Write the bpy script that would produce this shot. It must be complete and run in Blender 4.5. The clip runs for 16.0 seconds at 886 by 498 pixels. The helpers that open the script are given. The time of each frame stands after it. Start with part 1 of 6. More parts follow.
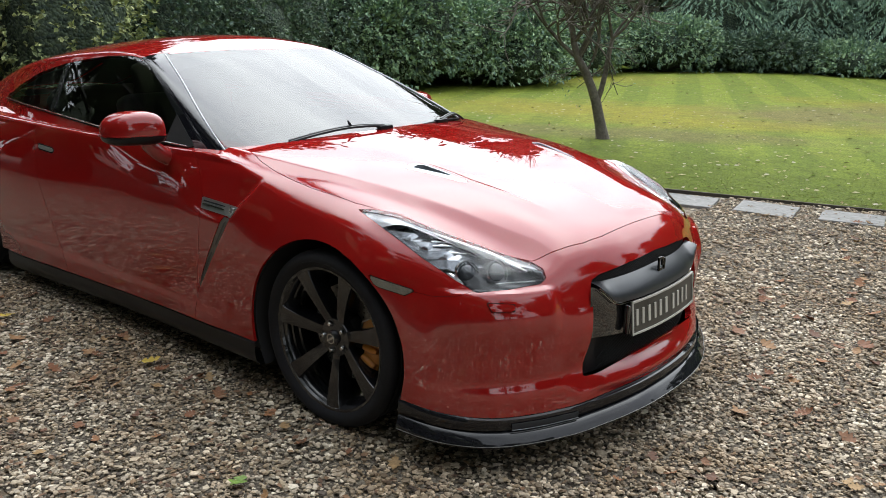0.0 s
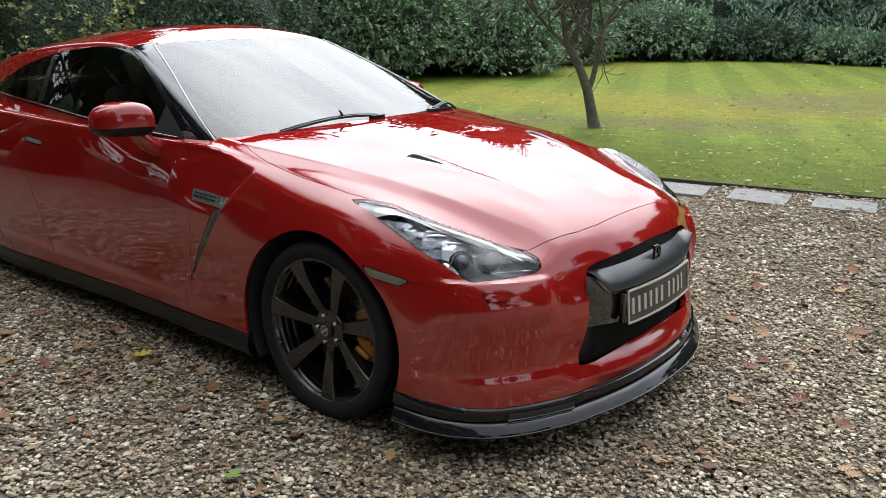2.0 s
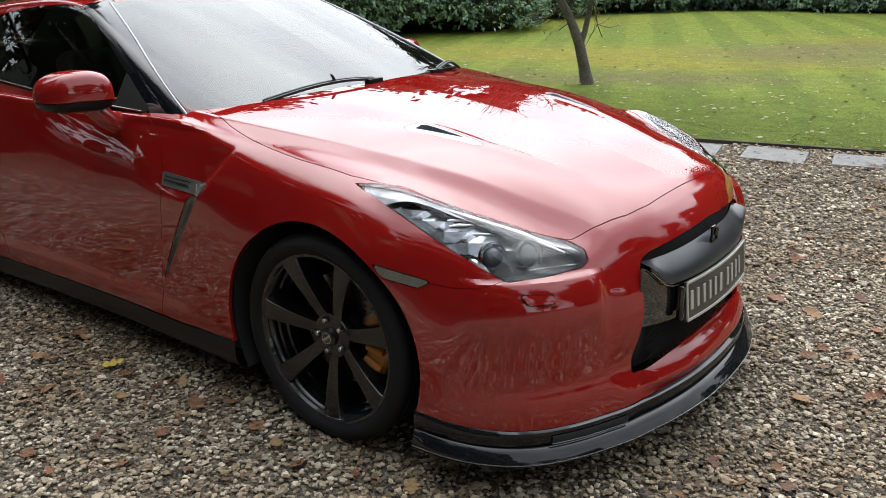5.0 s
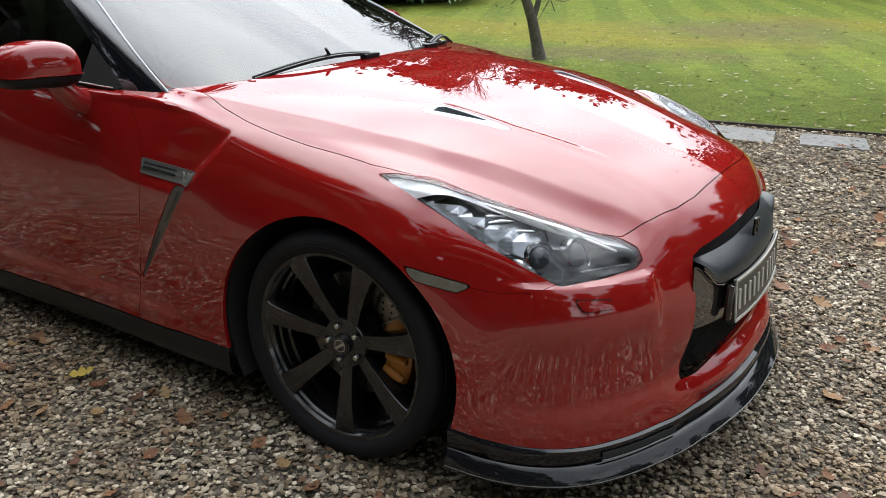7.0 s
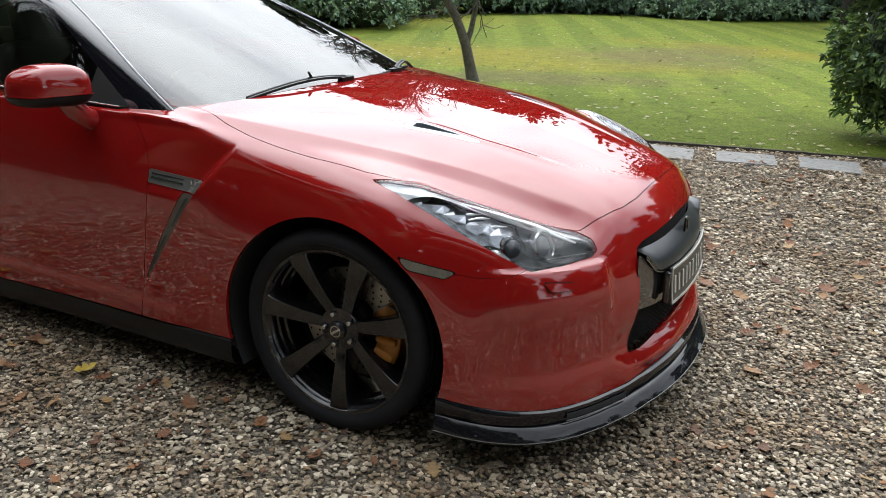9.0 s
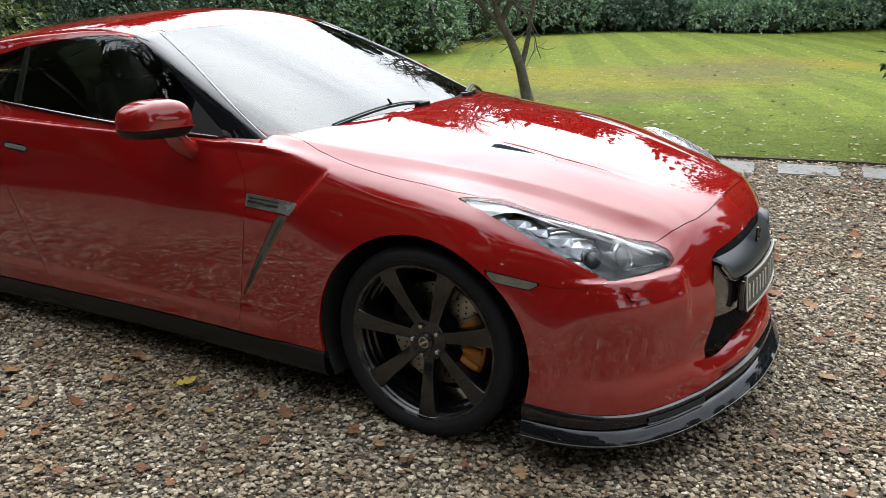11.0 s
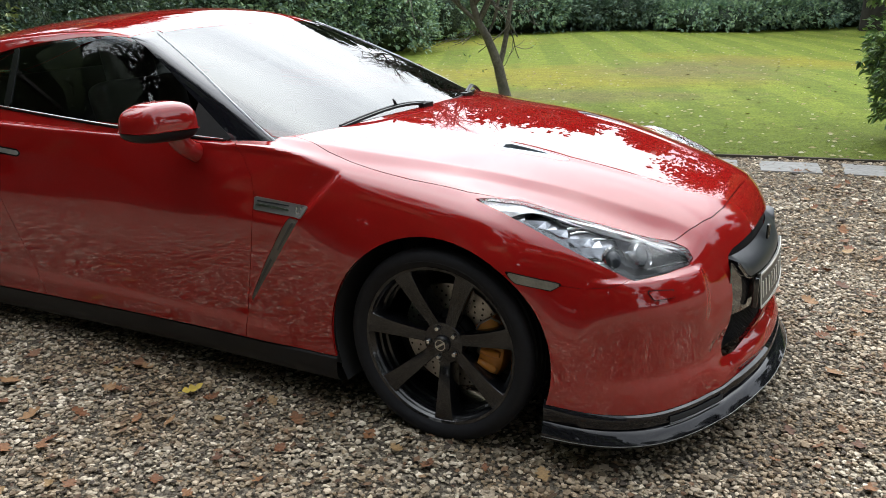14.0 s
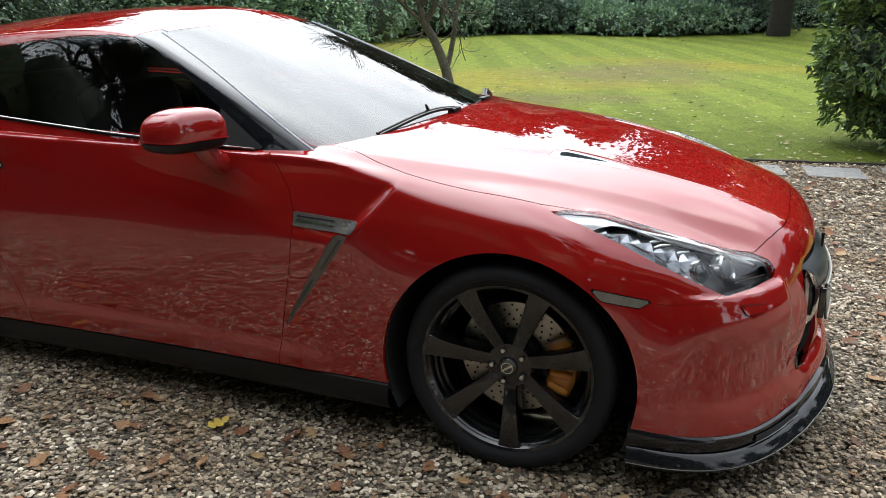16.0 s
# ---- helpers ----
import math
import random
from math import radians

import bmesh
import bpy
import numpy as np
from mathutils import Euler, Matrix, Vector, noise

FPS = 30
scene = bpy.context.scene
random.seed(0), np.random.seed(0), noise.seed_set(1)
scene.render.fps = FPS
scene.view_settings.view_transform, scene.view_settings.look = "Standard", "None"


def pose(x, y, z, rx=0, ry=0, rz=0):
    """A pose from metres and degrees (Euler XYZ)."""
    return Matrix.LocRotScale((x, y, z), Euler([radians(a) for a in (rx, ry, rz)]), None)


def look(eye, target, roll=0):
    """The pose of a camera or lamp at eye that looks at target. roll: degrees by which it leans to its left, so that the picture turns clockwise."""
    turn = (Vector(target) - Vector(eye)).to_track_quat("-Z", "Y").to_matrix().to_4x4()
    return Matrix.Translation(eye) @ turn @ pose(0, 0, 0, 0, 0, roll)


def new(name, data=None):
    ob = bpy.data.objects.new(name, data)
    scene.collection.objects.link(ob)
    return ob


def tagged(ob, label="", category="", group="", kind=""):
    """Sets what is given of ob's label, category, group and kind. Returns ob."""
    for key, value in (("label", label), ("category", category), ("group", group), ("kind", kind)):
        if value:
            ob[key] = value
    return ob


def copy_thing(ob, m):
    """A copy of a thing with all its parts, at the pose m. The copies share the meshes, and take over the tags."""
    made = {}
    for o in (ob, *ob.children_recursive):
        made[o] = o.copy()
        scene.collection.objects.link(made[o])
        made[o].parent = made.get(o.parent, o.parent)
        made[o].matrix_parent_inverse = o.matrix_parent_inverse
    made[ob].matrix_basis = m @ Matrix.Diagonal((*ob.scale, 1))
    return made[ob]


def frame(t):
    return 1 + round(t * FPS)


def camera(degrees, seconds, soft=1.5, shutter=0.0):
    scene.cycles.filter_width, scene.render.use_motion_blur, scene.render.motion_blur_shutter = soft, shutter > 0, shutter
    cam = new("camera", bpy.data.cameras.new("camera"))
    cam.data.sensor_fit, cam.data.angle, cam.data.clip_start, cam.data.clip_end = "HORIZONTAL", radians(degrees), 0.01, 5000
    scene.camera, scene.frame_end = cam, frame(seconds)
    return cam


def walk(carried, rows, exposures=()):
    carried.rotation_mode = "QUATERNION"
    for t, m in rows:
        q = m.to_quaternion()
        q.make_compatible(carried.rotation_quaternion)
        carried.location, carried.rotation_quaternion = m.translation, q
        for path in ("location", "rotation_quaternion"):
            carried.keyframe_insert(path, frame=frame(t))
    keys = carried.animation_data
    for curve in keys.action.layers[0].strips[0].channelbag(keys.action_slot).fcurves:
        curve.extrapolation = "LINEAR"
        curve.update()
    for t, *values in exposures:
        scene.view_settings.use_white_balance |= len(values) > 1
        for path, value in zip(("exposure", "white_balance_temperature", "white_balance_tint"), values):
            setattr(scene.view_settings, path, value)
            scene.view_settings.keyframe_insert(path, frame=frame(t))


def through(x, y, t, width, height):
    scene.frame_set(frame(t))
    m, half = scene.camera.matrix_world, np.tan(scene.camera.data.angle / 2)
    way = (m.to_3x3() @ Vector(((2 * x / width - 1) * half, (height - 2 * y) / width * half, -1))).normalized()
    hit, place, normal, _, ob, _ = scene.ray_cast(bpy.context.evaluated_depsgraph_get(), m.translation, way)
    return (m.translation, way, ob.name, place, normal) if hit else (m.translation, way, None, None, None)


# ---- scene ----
cam = camera(56.0, 16.0, soft=0.6)
PATH = [
    (0, (2.248, -2.913, 1.551), (1.014, -1.434, 1.013), 0.8),
    (0.5, (2.241, -2.902, 1.545), (1.013, -1.42, 1.001), 0.8),
    (1, (2.243, -2.898, 1.545), (1.019, -1.413, 1.001), 0.7),
    (1.5, (2.236, -2.891, 1.542), (1.018, -1.404, 0.989), 0.6),
    (2, (2.225, -2.901, 1.541), (1.011, -1.414, 0.982), 0.5),
    (2.5, (2.203, -2.881, 1.532), (1.006, -1.391, 0.945), 0.4),
    (3, (2.117, -2.75, 1.518), (0.922, -1.268, 0.906), -0.2),
    (3.5, (2.026, -2.612, 1.522), (0.825, -1.154, 0.865), -0.5),
    (3.7, (1.994, -2.592, 1.507), (0.787, -1.138, 0.851), -0.9),
    (5.8, (1.689, -2.6, 1.493), (0.582, -1.075, 0.824), 0.0),
    (6, (1.661, -2.615, 1.492), (0.567, -1.087, 0.808), 0.1),
    (6.5, (1.548, -2.584, 1.467), (0.5, -1.035, 0.759), 0.4),
    (7, (1.401, -2.544, 1.469), (0.399, -0.965, 0.758), 0.7),
    (7.5, (1.306, -2.62, 1.488), (0.401, -0.979, 0.789), 1.5),
    (8, (1.257, -2.77, 1.506), (0.448, -1.067, 0.839), 1.9),
    (8.5, (1.334, -2.867, 1.517), (0.53, -1.156, 0.865), 2.2),
    (9, (1.444, -2.957, 1.517), (0.586, -1.274, 0.86), 1.7),
    (9.5, (1.479, -3.037, 1.521), (0.558, -1.384, 0.872), 0.6),
    (9.7, (1.474, -3.086, 1.523), (0.531, -1.445, 0.877), 0.2),
    (11.8, (1.401, -3.146, 1.55), (0.432, -1.501, 0.955), -0.8),
    (12, (1.397, -3.138, 1.547), (0.433, -1.49, 0.952), -0.8),
    (12.5, (1.381, -3.162, 1.561), (0.429, -1.506, 0.967), -0.9),
    (13, (1.361, -3.168, 1.558), (0.424, -1.505, 0.962), -0.8),
    (13.5, (1.325, -3.175, 1.552), (0.405, -1.505, 0.95), -0.6),
    (14, (1.266, -3.198, 1.541), (0.36, -1.523, 0.931), -0.7),
    (14.5, (1.154, -3.145, 1.526), (0.267, -1.462, 0.911), -0.9),
    (15, (1.032, -3.086, 1.528), (0.178, -1.391, 0.897), -0.8),
    (15.5, (0.88, -3.132, 1.529), (0.103, -1.398, 0.906), -0.1),
    (16, (0.724, -3.228, 1.527), (0.009, -1.46, 0.921), 0.1),
]
walk(cam, [(t, look(eye, target, roll)) for t, eye, target, roll in PATH], [(0, 0.20), (3, 0.24), (6, 0.12), (8, 0.18), (9.5, 0.22), (12, 0.38), (14, 0.36), (16, 0.38)])

# -------- built from the ground up

# ---------------------------------------------------------------- light
world = bpy.data.worlds.new("overcast_sky")
scene.world = world
world.use_nodes = True
wn, wl = world.node_tree.nodes, world.node_tree.links
wn.clear()
sky = wn.new("ShaderNodeTexSky")
sky.sky_type, sky.sun_disc = "NISHITA", False
SUN_WAY = Vector((-0.31, 0.48, 0.82)).normalized()
sky.sun_elevation, sky.sun_rotation = math.asin(SUN_WAY.z), math.atan2(SUN_WAY.x, SUN_WAY.y)
sky.air_density, sky.dust_density, sky.ozone_density = 1.0, 5.0, 1.0
coords = wn.new("ShaderNodeTexCoord")
stretch = wn.new("ShaderNodeMapping")
stretch.inputs["Scale"].default_value = (1.0, 1.0, 2.2)
cloud = wn.new("ShaderNodeTexNoise")
cloud.inputs["Scale"].default_value, cloud.inputs["Detail"].default_value, cloud.inputs["Roughness"].default_value = 2.4, 6.0, 0.52
cloud.inputs["Distortion"].default_value = 0.5
cloud_ramp = wn.new("ShaderNodeValToRGB")
cloud_ramp.color_ramp.elements[0].position, cloud_ramp.color_ramp.elements[0].color = 0.34, (0.56, 0.60, 0.665, 1)
cloud_ramp.color_ramp.elements[1].position, cloud_ramp.color_ramp.elements[1].color = 0.66, (0.905, 0.965, 1.0, 1)
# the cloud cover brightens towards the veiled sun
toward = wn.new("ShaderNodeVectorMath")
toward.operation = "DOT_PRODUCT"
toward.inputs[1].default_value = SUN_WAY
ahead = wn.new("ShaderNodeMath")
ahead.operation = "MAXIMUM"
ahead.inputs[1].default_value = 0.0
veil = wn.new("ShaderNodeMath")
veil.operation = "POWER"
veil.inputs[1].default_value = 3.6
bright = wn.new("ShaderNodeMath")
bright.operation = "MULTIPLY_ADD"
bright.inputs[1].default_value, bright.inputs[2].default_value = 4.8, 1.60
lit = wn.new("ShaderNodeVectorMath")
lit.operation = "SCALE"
sky_mix = wn.new("ShaderNodeMix")
sky_mix.data_type = "RGBA"
sky_mix.inputs["Factor"].default_value = 0.92
dim = wn.new("ShaderNodeVectorMath")
dim.operation = "SCALE"
dim.inputs["Scale"].default_value = 0.12
background = wn.new("ShaderNodeBackground")
background.inputs["Strength"].default_value = 1.0
world_out = wn.new("ShaderNodeOutputWorld")
wl.new(coords.outputs["Generated"], stretch.inputs["Vector"])
wl.new(stretch.outputs["Vector"], cloud.inputs["Vector"])
wl.new(cloud.outputs["Fac"], cloud_ramp.inputs["Fac"])
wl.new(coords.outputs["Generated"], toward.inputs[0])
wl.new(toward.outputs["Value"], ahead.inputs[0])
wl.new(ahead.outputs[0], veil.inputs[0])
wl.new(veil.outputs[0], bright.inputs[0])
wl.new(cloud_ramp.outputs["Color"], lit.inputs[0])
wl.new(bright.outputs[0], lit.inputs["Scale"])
wl.new(sky.outputs["Color"], dim.inputs[0])
wl.new(dim.outputs["Vector"], sky_mix.inputs["A"])
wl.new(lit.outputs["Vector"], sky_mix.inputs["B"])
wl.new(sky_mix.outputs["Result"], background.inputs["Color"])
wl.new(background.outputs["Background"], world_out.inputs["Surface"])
sun = new("sun", bpy.data.lights.new("sun", "SUN"))
sun.data.energy, sun.data.angle, sun.data.color = 0.6, radians(86), (1.0, 0.95, 0.87)
sun.matrix_world = look(tuple(SUN_WAY * 40), (0, 0, 0))

# ---------------------------------------------------------------- materials


def material(name):
    m = bpy.data.materials.new(name)
    m.use_nodes = True
    return m, m.node_tree.nodes, m.node_tree.links, m.node_tree.nodes["Principled BSDF"]


def plain(name, color, rough=0.5, metal=0.0, coat=0.0, grain=0.0, scale=60.0, bump=0.0, spec=0.5):
    """A surface of one colour with grain at two scales."""
    m, nodes, links, b = material(name)
    b.inputs["Base Color"].default_value = (*color, 1)
    b.inputs["Roughness"].default_value, b.inputs["Metallic"].default_value = rough, metal
    b.inputs["Coat Weight"].default_value, b.inputs["Coat Roughness"].default_value = coat, 0.0
    b.inputs["Specular IOR Level"].default_value = spec
    if grain or bump:
        tc = nodes.new("ShaderNodeTexCoord")
        n1, n2 = nodes.new("ShaderNodeTexNoise"), nodes.new("ShaderNodeTexNoise")
        n1.inputs["Scale"].default_value, n2.inputs["Scale"].default_value = scale, scale * 0.13
        n1.inputs["Detail"].default_value = 5
        add = nodes.new("ShaderNodeMath")
        add.operation = "MULTIPLY_ADD"
        add.inputs[1].default_value = 0.5
        half = nodes.new("ShaderNodeMath")
        half.operation = "MULTIPLY"
        half.inputs[1].default_value = 0.5
        links.new(tc.outputs["Object"], n1.inputs["Vector"])
        links.new(tc.outputs["Object"], n2.inputs["Vector"])
        links.new(n2.outputs["Fac"], half.inputs[0])
        links.new(n1.outputs["Fac"], add.inputs[0])
        links.new(half.outputs[0], add.inputs[2])
        if grain:
            ramp = nodes.new("ShaderNodeMapRange")
            ramp.inputs["From Min"].default_value, ramp.inputs["From Max"].default_value = 0.3, 0.7
            ramp.inputs["To Min"].default_value, ramp.inputs["To Max"].default_value = 1 - grain, 1 + grain
            mul = nodes.new("ShaderNodeVectorMath")
            mul.operation = "SCALE"
            mul.inputs[0].default_value = color
            links.new(add.outputs[0], ramp.inputs["Value"])
            links.new(ramp.outputs["Result"], mul.inputs["Scale"])
            links.new(mul.outputs["Vector"], b.inputs["Base Color"])
        if bump:
            bm_ = nodes.new("ShaderNodeBump")
            bm_.inputs["Strength"].default_value, bm_.inputs["Distance"].default_value = 0.6, bump
            links.new(add.outputs[0], bm_.inputs["Height"])
            links.new(bm_.outputs["Normal"], b.inputs["Normal"])
    return m


def see_through(name, tint, rough=0.0, ior=1.5):
    """Thin glass: tinted view through it with a real surface reflection."""
    m = bpy.data.materials.new(name)
    m.use_nodes = True
    nodes, links = m.node_tree.nodes, m.node_tree.links
    nodes.clear()
    out, mix = nodes.new("ShaderNodeOutputMaterial"), nodes.new("ShaderNodeMixShader")
    clear, gloss, fres = nodes.new("ShaderNodeBsdfTransparent"), nodes.new("ShaderNodeBsdfGlossy"), nodes.new("ShaderNodeFresnel")
    clear.inputs["Color"].default_value = (*tint, 1)
    gloss.inputs["Roughness"].default_value = rough
    fres.inputs["IOR"].default_value = ior
    links.new(fres.outputs["Fac"], mix.inputs["Fac"])
    links.new(clear.outputs["BSDF"], mix.inputs[1])
    links.new(gloss.outputs["BSDF"], mix.inputs[2])
    links.new(mix.outputs["Shader"], out.inputs["Surface"])
    return m


RED = plain("red_paint", (0.270, 0.0084, 0.0075), rough=0.5, coat=1.0, grain=0.06, scale=900, spec=0.0)
RED.node_tree.nodes["Principled BSDF"].inputs["Coat IOR"].default_value = 1.75
BLACK_GLOSS = plain("black_gloss", (0.008, 0.008, 0.009), rough=0.12, coat=1.0)
BLACK_SATIN = plain("black_satin", (0.008, 0.008, 0.0095), rough=0.36, grain=0.2, scale=300, spec=0.28)
BLACK_MATT = plain("black_matt", (0.010, 0.010, 0.010), rough=0.7, grain=0.25, scale=200, spec=0.2)
CARBON = plain("carbon_lip", (0.010, 0.010, 0.012), rough=0.2, coat=0.9, grain=0.3, scale=700, spec=0.0)
BAR_SATIN = plain("grille_bar_satin", (0.015, 0.017, 0.021), rough=0.33, grain=0.15, scale=300, spec=0.85)
BADGE = plain("badge_dark", (0.06, 0.06, 0.058), rough=0.25, metal=1.0)
RUBBER = plain("tyre_rubber", (0.011, 0.011, 0.013), rough=0.7, grain=0.25, scale=90, bump=0.0008, spec=0.25)
RIM_GREY = plain("rim_gunmetal", (0.007, 0.007, 0.0085), rough=0.22, grain=0.7, scale=45, coat=0.6, spec=0.35)
LAMP_MID = plain("lamp_facets", (0.30, 0.31, 0.33), rough=0.22, metal=1.0, grain=0.4, scale=45)
CHROME = plain("satin_chrome", (0.55, 0.55, 0.54), rough=0.2, metal=1.0)
STEEL = plain("disc_steel", (0.42, 0.40, 0.37), rough=0.38, metal=1.0, grain=0.2, scale=150)
GREY_TRIM = plain("grey_trim", (0.30, 0.31, 0.33), rough=0.35, metal=0.6)
GOLD = plain("caliper_gold", (0.55, 0.21, 0.03), rough=0.4, coat=0.4)
GREY_DARK = plain("dark_grey_trim", (0.16, 0.16, 0.15), rough=0.4, metal=0.5)
PLATE_DARK = plain("plate_dark", (0.05, 0.047, 0.04), rough=0.35, grain=0.3, scale=80)
LAMP_BALL = plain("lamp_ball", (0.06, 0.065, 0.075), rough=0.04, coat=1.0)
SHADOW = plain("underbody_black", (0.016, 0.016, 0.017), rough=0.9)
INTERIOR = plain("interior_trim", (0.02, 0.02, 0.022), rough=0.6, grain=0.2, scale=150)
LEATHER = plain("seat_leather", (0.025, 0.024, 0.024), rough=0.5, grain=0.25, scale=120, bump=0.0005)
WINDSCREEN = see_through("windscreen_glass", (0.12, 0.142, 0.14), ior=1.72)
TINTED = see_through("tinted_glass", (0.66, 0.70, 0.69), ior=1.75)
LAMP_GLASS = see_through("lamp_cover", (0.93, 0.94, 0.95), ior=1.52)
VENT_GREY = plain("vent_grey", (0.27, 0.29, 0.32), rough=0.3, metal=0.3, coat=0.4)
PILLAR = plain("pillar_black", (0.006, 0.006, 0.008), rough=0.03, spec=0.5)
REFLECTOR = plain("lamp_reflector", (0.80, 0.80, 0.80), rough=0.28, metal=1.0)
# silver lining, whitened to paint the sky's reflection in the lamp cover
LINING = plain("lamp_lining", (0.80, 0.81, 0.82), rough=0.3, metal=0.25, grain=0.12, scale=140)
FIN = plain("fin_satin", (0.34, 0.33, 0.31), rough=0.3, metal=0.4)
STRAKE = plain("strake_satin", (0.30, 0.275, 0.235), rough=0.38, metal=0.5, grain=0.15, scale=120)
LAMP_DARK = plain("lamp_bezel", (0.010, 0.010, 0.012), rough=0.3)
WHITE = plain("letter_silver", (0.46, 0.44, 0.39), rough=0.35)
AMBER_CLEAR = plain("marker_lens", (0.17, 0.155, 0.125), rough=0.15, coat=0.6, grain=0.25, scale=160)

# ---------------------------------------------------------------- mesh tools


def mesh_from(name, verts, faces, mat, smooth=True, angle=38):
    me = bpy.data.meshes.new(name)
    me.from_pydata(np.asarray(verts).tolist(), [], [tuple(int(i) for i in f) for f in faces])
    me.materials.append(mat)
    if smooth:
        me.polygons.foreach_set("use_smooth", [True] * len(me.polygons))
        me.set_sharp_from_angle(angle=radians(angle))
    me.update()
    return me


def put(name, me, parent=None, label="", category="", group="", kind=""):
    ob = new(name, me)
    ob.parent = parent
    return tagged(ob, label, category, group, kind)


def bm_part(name, bm, mat, parent=None, label="", smooth=True, angle=38, **tags):
    """Links a bmesh as one mesh object."""
    bmesh.ops.recalc_face_normals(bm, faces=bm.faces)
    me = bpy.data.meshes.new(name)
    bm.to_mesh(me)
    bm.free()
    me.materials.append(mat)
    if smooth:
        me.polygons.foreach_set("use_smooth", [True] * len(me.polygons))
        me.set_sharp_from_angle(angle=radians(angle))
    return put(name, me, parent, label, **tags)


def spline_weights(knots, q):
    """Weights of a natural cubic spline, one row for each place q, one column for each knot."""
    knots = np.asarray(knots, float)
    n, h = len(knots), np.diff(knots)
    a, r = np.eye(n), np.zeros((n, n))
    for i in range(1, n - 1):
        a[i, i - 1 : i + 2] = h[i - 1] / 6, (h[i - 1] + h[i]) / 3, h[i] / 6
        r[i, i - 1 : i + 2] = 1 / h[i - 1], -1 / h[i - 1] - 1 / h[i], 1 / h[i]
    bend = np.linalg.solve(a, r)
    q = np.clip(np.asarray(q, float), knots[0], knots[-1])
    i = np.clip(np.searchsorted(knots, q) - 1, 0, n - 2)
    v = (q - knots[i]) / h[i]
    u = 1 - v
    w = ((u**3 - u) * h[i] ** 2 / 6)[:, None] * bend[i] + ((v**3 - v) * h[i] ** 2 / 6)[:, None] * bend[i + 1]
    rows = np.arange(len(q))
    w[rows, i] += u
    w[rows, i + 1] += v
    return w


def curve(knots, values):
    return lambda q: spline_weights(knots, np.ravel(q)).dot(np.asarray(values, float)).reshape(np.shape(q))


def sheet(xs, ys, table):
    table = np.asarray(table, float)
    return lambda x, y: np.einsum("ni,ij,nj->n", spline_weights(xs, x), table, spline_weights(ys, y))


def smax(a, b, k):
    return 0.5 * (a + b + np.sqrt((a - b) ** 2 + k * k))


def step(a, b, x):
    t = np.clip((x - a) / (b - a), 0, 1)
    return t * t * t * (t * (6 * t - 15) + 10)


def cast(f, origin, way, near=0.05, far=2.6, rounds=24):
    """Where rays from inside a form leave it."""
    lo, hi = np.full(len(origin), near), np.full(len(origin), far)
    for _ in range(rounds):
        mid = (lo + hi) / 2
        out = f(origin + way * mid[:, None]) > 0
        hi, lo = np.where(out, mid, hi), np.where(out, lo, mid)
    return origin + way * ((lo + hi) / 2)[:, None]


def grid_faces(n, m):
    i, j = np.meshgrid(np.arange(n - 1), np.arange(m - 1), indexing="ij")
    a = (i * m + j).ravel()
    return np.stack([a, a + 1, a + m + 1, a + m], 1)


def clip(mesh, d):
    """Keeps what lies where d, a value at each vertex, is above 0, and cuts the faces on the border."""
    verts, faces = mesh
    inside = d > 0
    count = np.array([sum(inside[i] for i in f) for f in faces]) if not isinstance(faces, np.ndarray) else inside[faces].sum(1)
    sizes = np.array([len(f) for f in faces]) if not isinstance(faces, np.ndarray) else np.full(len(faces), faces.shape[1])
    keep = [tuple(faces[i]) for i in np.nonzero(count == sizes)[0]]
    extra, cache, base = [], {}, len(verts)
    for n in np.nonzero((count > 0) & (count < sizes))[0]:
        f, out = [int(v) for v in faces[n]], []
        for a, b in zip(f, f[1:] + f[:1]):
            if inside[a]:
                out.append(a)
            if inside[a] != inside[b]:
                key = (min(a, b), max(a, b))
                if key not in cache:
                    t = d[key[0]] / (d[key[0]] - d[key[1]])
                    cache[key] = base + len(extra)
                    extra.append(verts[key[0]] * (1 - t) + verts[key[1]] * t)
                out.append(cache[key])
        if len(out) > 2:
            keep.append(tuple(out))
    allv = np.concatenate([verts, np.array(extra)]) if extra else verts
    used = np.unique(np.array([i for f in keep for i in f], int)) if keep else np.zeros(0, int)
    new_id = np.full(len(allv), -1)
    new_id[used] = np.arange(len(used))
    return allv[used], [tuple(new_id[list(f)]) for f in keep]


def outline(points, way):
    """Signed distance, above 0 inside, to a closed outline of 3D points seen along way."""
    way = np.asarray(way, float) / np.linalg.norm(way)
    right = np.cross(way, (0, 0, 1.0)) if abs(way[2]) < 0.9 else np.cross(way, (0, 1.0, 0))
    right /= np.linalg.norm(right)
    up = np.cross(right, way)
    flat = np.stack([np.asarray(points, float) @ right, np.asarray(points, float) @ up], 1)

    def distance(p):
        q = np.stack([p @ right, p @ up], 1)
        best, sign = np.full(len(q), 1e9), np.full(len(q), -1.0)
        for a, b in zip(flat, np.roll(flat, -1, 0)):
            e, w = b - a, q - a
            t = np.clip(w @ e / (e @ e + 1e-12), 0, 1)
            best = np.minimum(best, np.linalg.norm(w - t[:, None] * e, axis=1))
            cross = (a[1] > q[:, 1]) != (b[1] > q[:, 1])
            with np.errstate(divide="ignore", invalid="ignore"):
                hit = q[:, 0] < e[0] * (q[:, 1] - a[1]) / (e[1] if e[1] else 1e-12) + a[0]
            sign = np.where(cross & hit, -sign, sign)
        return best * sign

    return distance


